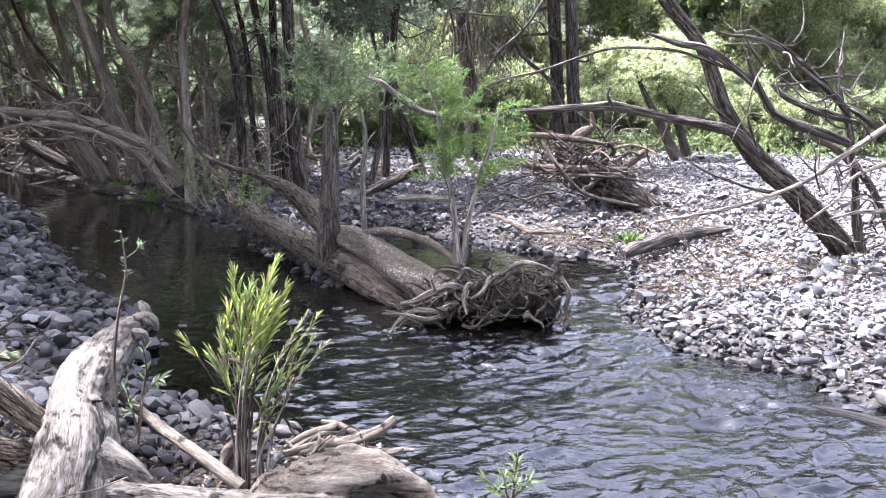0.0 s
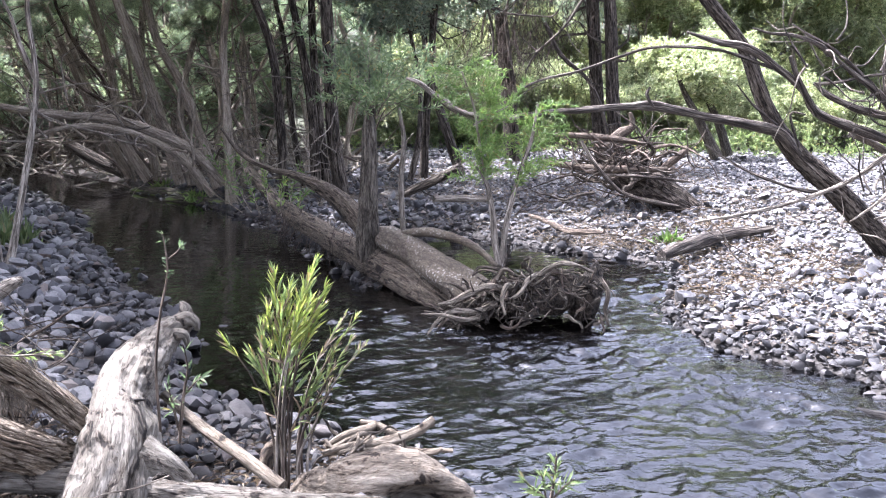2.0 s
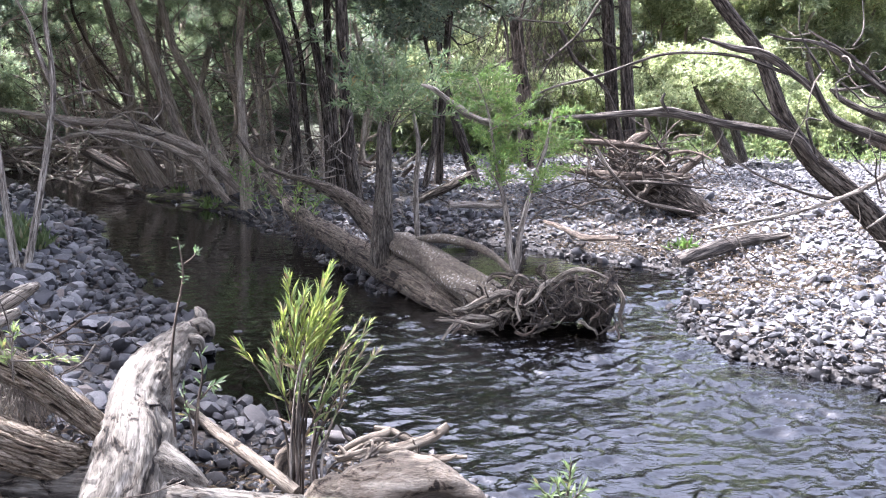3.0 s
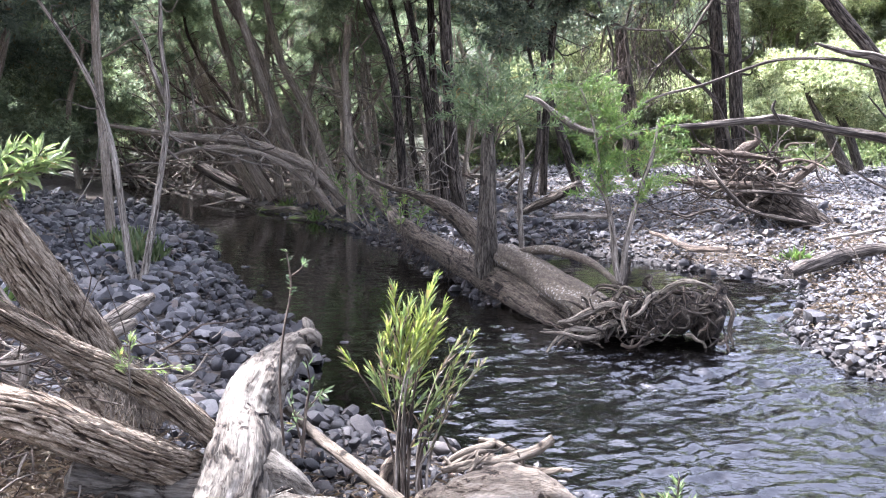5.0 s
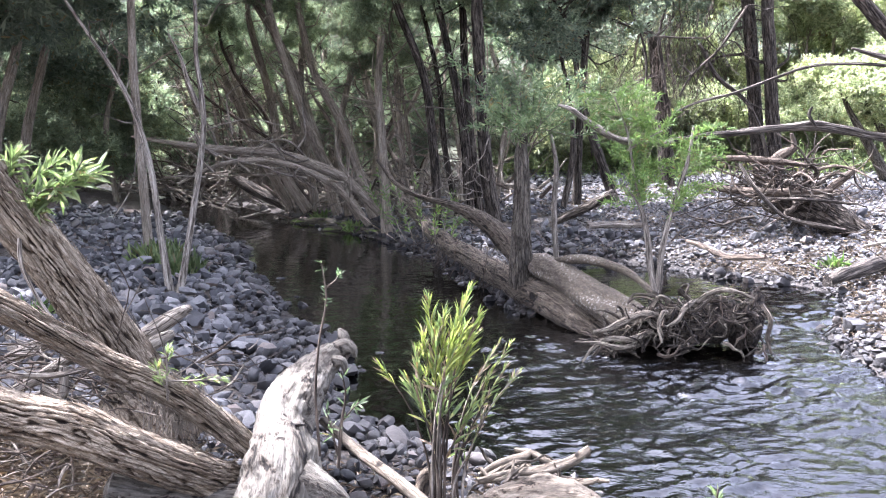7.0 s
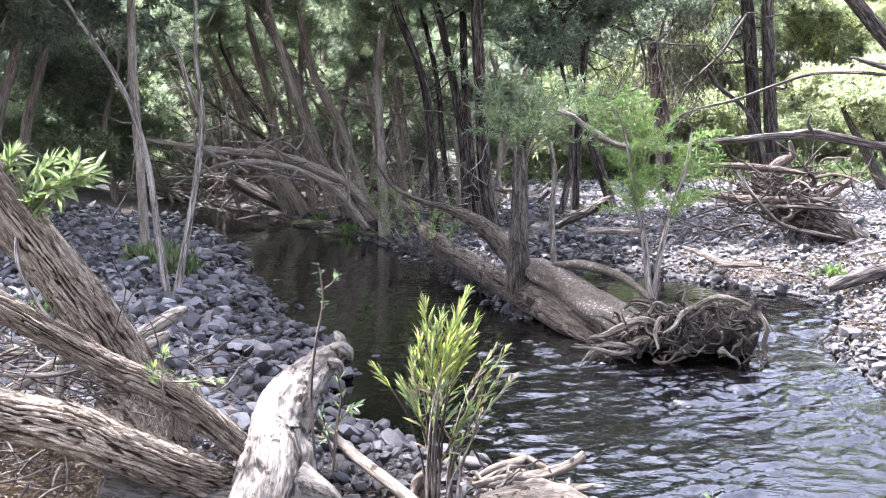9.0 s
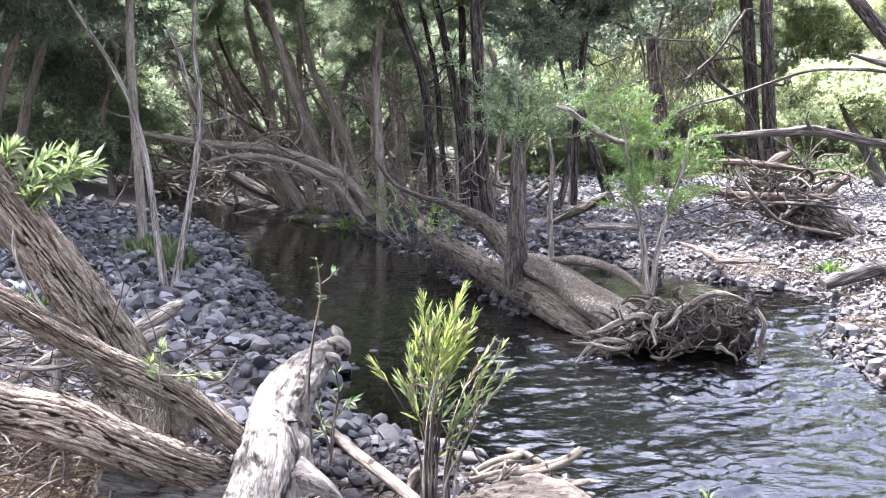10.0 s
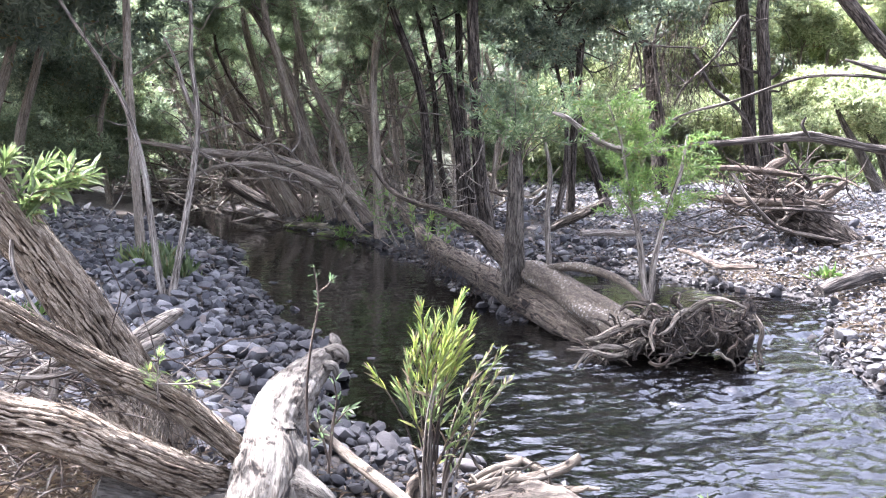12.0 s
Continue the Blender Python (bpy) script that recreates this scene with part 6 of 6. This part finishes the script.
part("arch", saddle(), DRIFT_TAN, burl)
for rows in (
    [(0.13, 4.85, 0.27, 0.016), (0.28, 4.85, 0.31, 0.022), (0.45, 4.85, 0.33, 0.024), (0.59, 4.90, 0.36, 0.027), (0.67, 4.95, 0.40, 0.019)],
    [(0.18, 4.90, 0.28, 0.014), (0.32, 4.95, 0.33, 0.016), (0.42, 4.90, 0.30, 0.015), (0.56, 4.85, 0.28, 0.016), (0.75, 4.80, 0.29, 0.011)],
    [(0.15, 4.95, 0.27, 0.019), (0.25, 4.95, 0.33, 0.022), (0.35, 5.00, 0.34, 0.025), (0.40, 5.00, 0.37, 0.017)],
    [(0.28, 4.80, 0.30, 0.016), (0.44, 4.78, 0.30, 0.019), (0.63, 4.75, 0.30, 0.016), (0.69, 4.75, 0.32, 0.008)],
    [(0.32, 5.05, 0.36, 0.014), (0.40, 5.00, 0.36, 0.017), (0.51, 4.95, 0.33, 0.014), (0.68, 4.95, 0.37, 0.008)],
    [(0.14, 4.90, 0.32, 0.011), (0.20, 4.85, 0.28, 0.011), (0.28, 4.80, 0.32, 0.009), (0.36, 4.85, 0.36, 0.005)],
    [(-0.15, 4.90, 0.16, 0.040), (-0.13, 4.95, 0.25, 0.038), (-0.06, 5.00, 0.31, 0.019)],
):
    limb(burl, "root", [(*q[:3], q[3] * 0.8) for q in rows], DRIFT_TAN, segs=14, step=0.02, wob=0.25, ridge=0.15, knots=0.5)
for k in range(18):
    p = np.array((0.36, 4.90, 0.27)) + r5.normal(size=3) * np.array([0.12, 0.06, 0.03])
    limb(burl, "root", wander(r5, p, (r5.choice([-1, 1, 1]) * r5.uniform(0.3, 1), r5.normal() * 0.4, r5.uniform(-0.1, 0.2)), r5.uniform(0.12, 0.32), r5.uniform(0.006, 0.018), 0.004, 6, 0.4, 0.05), ROOT if k % 3 else DRIFT_TAN, segs=8, step=0.02, wob=0.25)

# willow-leaved shrub in the sun
def blades(shape, base, way, length, width, r, curl=0.14):
    """Lance-shaped leaves with a folded rib and a curved tip."""
    n = len(base)
    way = way / (np.linalg.norm(way, axis=1)[:, None] + 1e-9)
    side = np.cross(way, r.normal(size=(n, 3)))
    side /= np.linalg.norm(side, axis=1)[:, None] + 1e-9
    nor = np.cross(side, way)
    nor *= np.where(nor[:, 2:] > 0, -1, 1)
    length, width = np.reshape(length, (-1, 1)), np.reshape(width, (-1, 1))
    rib = [base + way * length * t + nor * length * curl * t * t for t in (0.0, 0.3, 0.65, 1.0)]
    v = [rib[0]]
    for j, k in ((1, 0.42), (2, 0.4)):
        v += [rib[j] + side * width * k - nor * width * 0.18, rib[j], rib[j] - side * width * k - nor * width * 0.18]
    v = np.stack(v + [rib[3]], 1).reshape(-1, 3)
    k = np.arange(n)[:, None] * 8
    shape.add(v, np.vstack([k + q for q in ([0, 1, 2], [0, 2, 3], [4, 7, 5], [5, 7, 6])]))
    shape.add(v, np.vstack([k + q for q in ([1, 4, 5, 2], [2, 5, 6, 3])]))


shrub = thing("bottlebrush_shrub", "sunlit young shrub with narrow yellow-green leaves and brown stems", "shrub", (-0.06, 4.82, 0.17))
low_, high_, dry_ = Shape(), Shape(), Shape()
SHRUB = np.array(shrub.location)
# tip of each shoot, and how fresh its leaves are
TIPS = [((0.09, 4.83, 1.20), 0.9), ((0.04, 4.87, 1.09), 0.9), ((0.13, 4.80, 1.08), 0.95), ((-0.03, 4.82, 1.08), 0.7), ((-0.10, 4.85, 1.14), 0.7), ((-0.06, 4.78, 1.02), 0.5), ((0.07, 4.78, 1.03), 0.9), ((-0.13, 4.83, 1.00), 0.4),
        ((0.01, 4.90, 1.00), 0.6), ((-0.16, 4.80, 0.92), 0.3), ((0.11, 4.86, 0.97), 0.7), ((-0.32, 4.80, 0.84), 0.6), ((0.23, 4.92, 0.93), 0.25), ((0.29, 4.95, 0.92), 0.2), ((0.26, 4.88, 0.82), 0.2), ((0.33, 4.90, 0.80), 0.25),
        ((0.18, 4.90, 0.78), 0.2), ((0.10, 4.76, 0.66), 0.1), ((0.16, 4.84, 0.62), 0.1), ((-0.20, 4.84, 0.76), 0.3)]
for k, (tip, fresh_) in enumerate(TIPS):
    tip = np.array(tip)
    east = tip[0] > 0.15
    foot = SHRUB + np.array([r5.normal() * 0.022 + (0.08 if east else 0), r5.normal() * 0.03, -0.06])
    d = tip - foot
    rows = [(*foot, 0.0075), (*(foot + d * np.array([0.04, 0.15, 0.35]) + r5.normal(size=3) * 0.01), 0.0065), (*(foot + d * np.array([0.38, 0.5, 0.7]) + r5.normal(size=3) * 0.014), 0.0045), (*tip, 0.002)]
    limb(shrub, "stem", rows, STICK_BROWN if k % 3 else STICK, segs=6, step=0.04)
    rr = spline(rows, 0.006)[:, :3] - SHRUB
    n = len(rr)
    slim = k == 11
    for j in range(int(n * (0.86 if slim else 0.45)), n):
        f = j / n
        if r5.random() > (0.95 if f > 0.68 else (0.3 if east else 0.2)):
            continue
        w0 = rr[j] - rr[j - 2]
        w0 = w0 / (np.linalg.norm(w0) + 1e-9) + r5.normal(size=3) * (0.19 if f > 0.7 else 0.5)
        fresh = f > 0.66 and r5.random() < fresh_ * 0.85
        target = high_ if fresh else (dry_ if r5.random() < (0.42 if east else 0.24) else low_)
        ln = (r5.uniform(0.07, 0.135) if not east else r5.uniform(0.04, 0.08)) * (1.05 - 0.45 * max(0, f - 0.85) / 0.15)
        blades(target, rr[j][None], w0[None], [ln], [ln * r5.uniform(0.12, 0.16)], r5)
part("young_leaves", high_, LEAF_LIME, shrub, "fresh yellow-green leaves", smooth=False)
part("old_leaves", low_, LEAF_SHRUB, shrub, "dull green older leaves", smooth=False)
part("dry_leaves", dry_, LEAF_DRY, shrub, "brown dried leaves", smooth=False)


def shoot(name, label, stems, mat, n, ln, wd, start=0.4, wood_mat=STICK_BROWN, cat="sapling", spread=0.6):
    ob = thing(name, label, cat, stems[0][0][:3])
    s = Shape()
    for rows in stems:
        limb(ob, "stem", rows, wood_mat, segs=6, step=0.04)
        rr = spline(rows, 0.01)[:, :3] - np.array(ob.location)
        for _ in range(n):
            j = int(r5.uniform(start, 1) * (len(rr) - 1))
            w0 = rr[j] - rr[max(0, j - 2)]
            w0 = w0 / (np.linalg.norm(w0) + 1e-9) + r5.normal(size=3) * spread
            blades(s, rr[j][None], w0[None], [ln * r5.uniform(0.6, 1.3)], [wd * r5.uniform(0.9, 1.4)], r5)
    part("leaves", s, mat, ob, smooth=False)
    return ob


shoot("twiggy_seedling", "thin bare seedling with a few leaves at its tip", [[(-0.59, 4.60, 0.48, 0.008), (-0.605, 4.60, 0.77, 0.007), (-0.585, 4.60, 1.00, 0.006), (-0.55, 4.60, 1.20, 0.005), (-0.57, 4.60, 1.37, 0.003)], [(-0.55, 4.60, 1.25, 0.004), (-0.51, 4.60, 1.28, 0.004), (-0.49, 4.60, 1.31, 0.002)]], LEAF_STUB, 14, 0.038, 0.008, 0.76, STICK_BROWN)
shoot("leafy_seedling", "small leafy seedling beside the driftwood log", [[(-0.52, 4.70, 0.39, 0.009), (-0.50, 4.70, 0.61, 0.008), (-0.48, 4.70, 0.74, 0.005), (-0.50, 4.70, 0.85, 0.004)], [(-0.50, 4.70, 0.61, 0.005), (-0.45, 4.70, 0.67, 0.004), (-0.42, 4.70, 0.70, 0.003)], [(-0.52, 4.70, 0.45, 0.007), (-0.55, 4.70, 0.58, 0.005), (-0.57, 4.70, 0.67, 0.003)]], LEAF_STUB, 12, 0.06, 0.011, 0.35)
shoot("water_seedling", "green seedling at the water's edge", [[(1.23, 4.75, 0.04, 0.010), (1.24, 4.75, 0.14, 0.007), (1.25, 4.75, 0.27, 0.004)], [(1.23, 4.75, 0.04, 0.007), (1.15, 4.75, 0.10, 0.005), (1.09, 4.75, 0.15, 0.003)], [(1.23, 4.75, 0.04, 0.007), (1.29, 4.75, 0.11, 0.006), (1.34, 4.75, 0.15, 0.003)], [(1.21, 4.75, 0.03, 0.007), (1.20, 4.75, 0.08, 0.005), (1.17, 4.70, 0.19, 0.003)]], LEAF_SHRUB, 18, 0.09, 0.013, 0.2)
shoot("trunk_sprouts", "green leafy sprouts growing from the leaning trunk", [
    [(-2.07, 4.95, 1.36, 0.012), (-2.04, 4.95, 1.52, 0.009), (-1.98, 4.95, 1.68, 0.007), (-1.84, 4.95, 1.80, 0.004)], [(-2.04, 4.95, 1.47, 0.008), (-1.90, 4.95, 1.60, 0.007), (-1.76, 4.95, 1.71, 0.005), (-1.64, 4.95, 1.75, 0.003)],
    [(-2.07, 4.95, 1.47, 0.008), (-2.10, 4.95, 1.66, 0.007), (-2.05, 4.95, 1.83, 0.004)], [(-2.01, 4.95, 1.49, 0.007), (-1.91, 4.90, 1.66, 0.005), (-1.80, 4.90, 1.68, 0.004), (-1.71, 4.90, 1.80, 0.003)], [(-2.09, 4.95, 1.49, 0.007), (-2.17, 4.90, 1.66, 0.005), (-2.22, 4.90, 1.74, 0.004)]], LEAF_SHRUB, 75, 0.11, 0.019, 0.2, STICK, "foliage", 0.75)
shoot("trunk_sprig", "small sprig sprouting between the crossing trunks", [[(-1.27, 4.60, 0.74, 0.006), (-1.27, 4.60, 0.87, 0.005), (-1.26, 4.60, 0.99, 0.003)], [(-1.26, 4.60, 0.77, 0.005), (-1.30, 4.60, 0.84, 0.004), (-1.32, 4.60, 0.90, 0.003)], [(-1.30, 4.60, 0.83, 0.005), (-1.15, 4.60, 0.83, 0.005), (-1.02, 4.60, 0.84, 0.004)]], LEAF_SHRUB, 20, 0.06, 0.01, 0.3, STICK, "foliage")
shoot("bank_sprigs", "thin leafy sprigs growing over the fallen trunk", [[(-0.3 + dx, 14.2 + dy, 0.3, 0.012), (-0.34 + dx * 1.4, 14.2 + dy, 0.6, 0.009), (-0.36 + dx * 2.1, 14.1 + dy, 0.55 + dz, 0.005)]
      for dx, dy, dz in ((-0.3, 0.2, 0.75), (-0.18, 0.0, 0.5), (-0.05, 0.3, 0.65), (0.1, -0.2, 0.3), (0.2, 0.1, 0.45), (0.3, -0.5, 0.2), (-0.42, 0.8, 0.6))], LEAF_FERN, 60, 0.1, 0.016, 0.2, STICK, "sapling", 0.7)
ob = thing("hanging_twig", "bare pale twig hanging against the leaning trunk", "twig", (-1.79, 4.85, 0.97))
limb(ob, "twig", [(-1.78, 4.85, 0.96, 0.009), (-1.91, 4.85, 1.13, 0.009), (-2.00, 4.85, 1.32, 0.011), (-2.02, 4.90, 1.45, 0.011)], STICK, segs=6, step=0.04)


def tuft(name, label, at, n, ln, wd, mat, splay=0.35):
    ob = thing(name, label, "grass", at)
    s = Shape()
    p = r5.normal(size=(n, 3)) * np.array([0.09, 0.09, 0.0])
    leaves(s, p, np.stack([r5.normal(size=n) * splay, r5.normal(size=n) * splay, np.ones(n)], 1), ln * r5.uniform(0.5, 1.15, n), wd, 0.35, r=r5)
    tagged(part("turf", s, mat, ob, smooth=False), kind="stuff")
    return ob


for at in ((-3.40, 12.01), (-3.06, 11.66), (-3.46, 12.73), (-3.02, 12.01), (-3.68, 12.73)):
    tuft("grass_tuft", "bright green grass tuft at the foot of the saplings", (at[0], at[1], float(height(at[0], at[1]))), 60, 0.3, 0.007, LEAF_SHRUB, 0.5)
for at, n in (((-3.47, 8.56, 0.40), 120), ((-2.41, 19.93, 0.02), 60), ((-1.71, 18.24, 0.02), 60), ((4.67, 12.77, 0.35), 30)):
    tuft("grass_tuft", "low green weeds on the creek bank", (at[0], at[1], float(height(at[0], at[1]))), n, 0.25, 0.014, LEAF_FERN, 0.8)

# fallen leaves and bark scraps on the near bank and under the trees
lit = Shape()
for x0, x1, y0, y1, n in ((-2.6, 0.6, 4.1, 5.6, 2600), (-3.2, -1.4, 4.4, 6.4, 1800), (-3.0, -1.1, 3.9, 5.3, 5000), (1.5, 8, 12.5, 22, 6000), (-3.5, 2, 12, 22, 3500), (2.2, 6.0, 9, 13.5, 9000), (3.0, 8.5, 5, 12, 6000), (2.5, 9, 12.5, 17, 5000)):
    x, y = r5.uniform(x0, x1, n), r5.uniform(y0, y1, n)
    k = creek_side(x, y) > 0.1
    x, y = x[k], y[k]
    p = np.stack([x, y, height(x, y) + r5.uniform(0.01, 0.07, len(x))], 1)
    w0 = unit(r5, len(x)) * np.array([1, 1, 0.25])
    leaves(lit, p, w0, r5.uniform(0.03, 0.09, len(x)), r5.uniform(0.005, 0.013, len(x)), 0.3, np.array([0, 0, 1.0]) + r5.normal(size=(len(x), 3)) * 0.4, r=r5)
tagged(part("leaf_litter", lit, LEAF_DRY, smooth=False), "brown fallen leaves and bark scraps on the bank", "leaf litter", kind="stuff")
for k in range(60):
    # thin sticks left on the bar by high water
    x, y = r5.uniform(2.2, 6.5), r5.uniform(8.5, 16.5)
    if creek_side(np.array([x]), np.array([y]))[0] < 0.15:
        continue
    p = (x, y, float(height(x, y)) + 0.05)
    ob = thing("fallen_stick", "thin weathered stick lying on the gravel", "stick", p, "sticks on the gravel bar")
    limb(ob, "stick", wander(r5, p, (r5.normal(), r5.normal() * 0.5, r5.uniform(0, 0.12)), r5.uniform(0.3, 1.1), r5.uniform(0.006, 0.017), 0.004, 6, 0.2), (STICK_BROWN, BOUGH, STICK)[k % 3], segs=6, step=0.06)
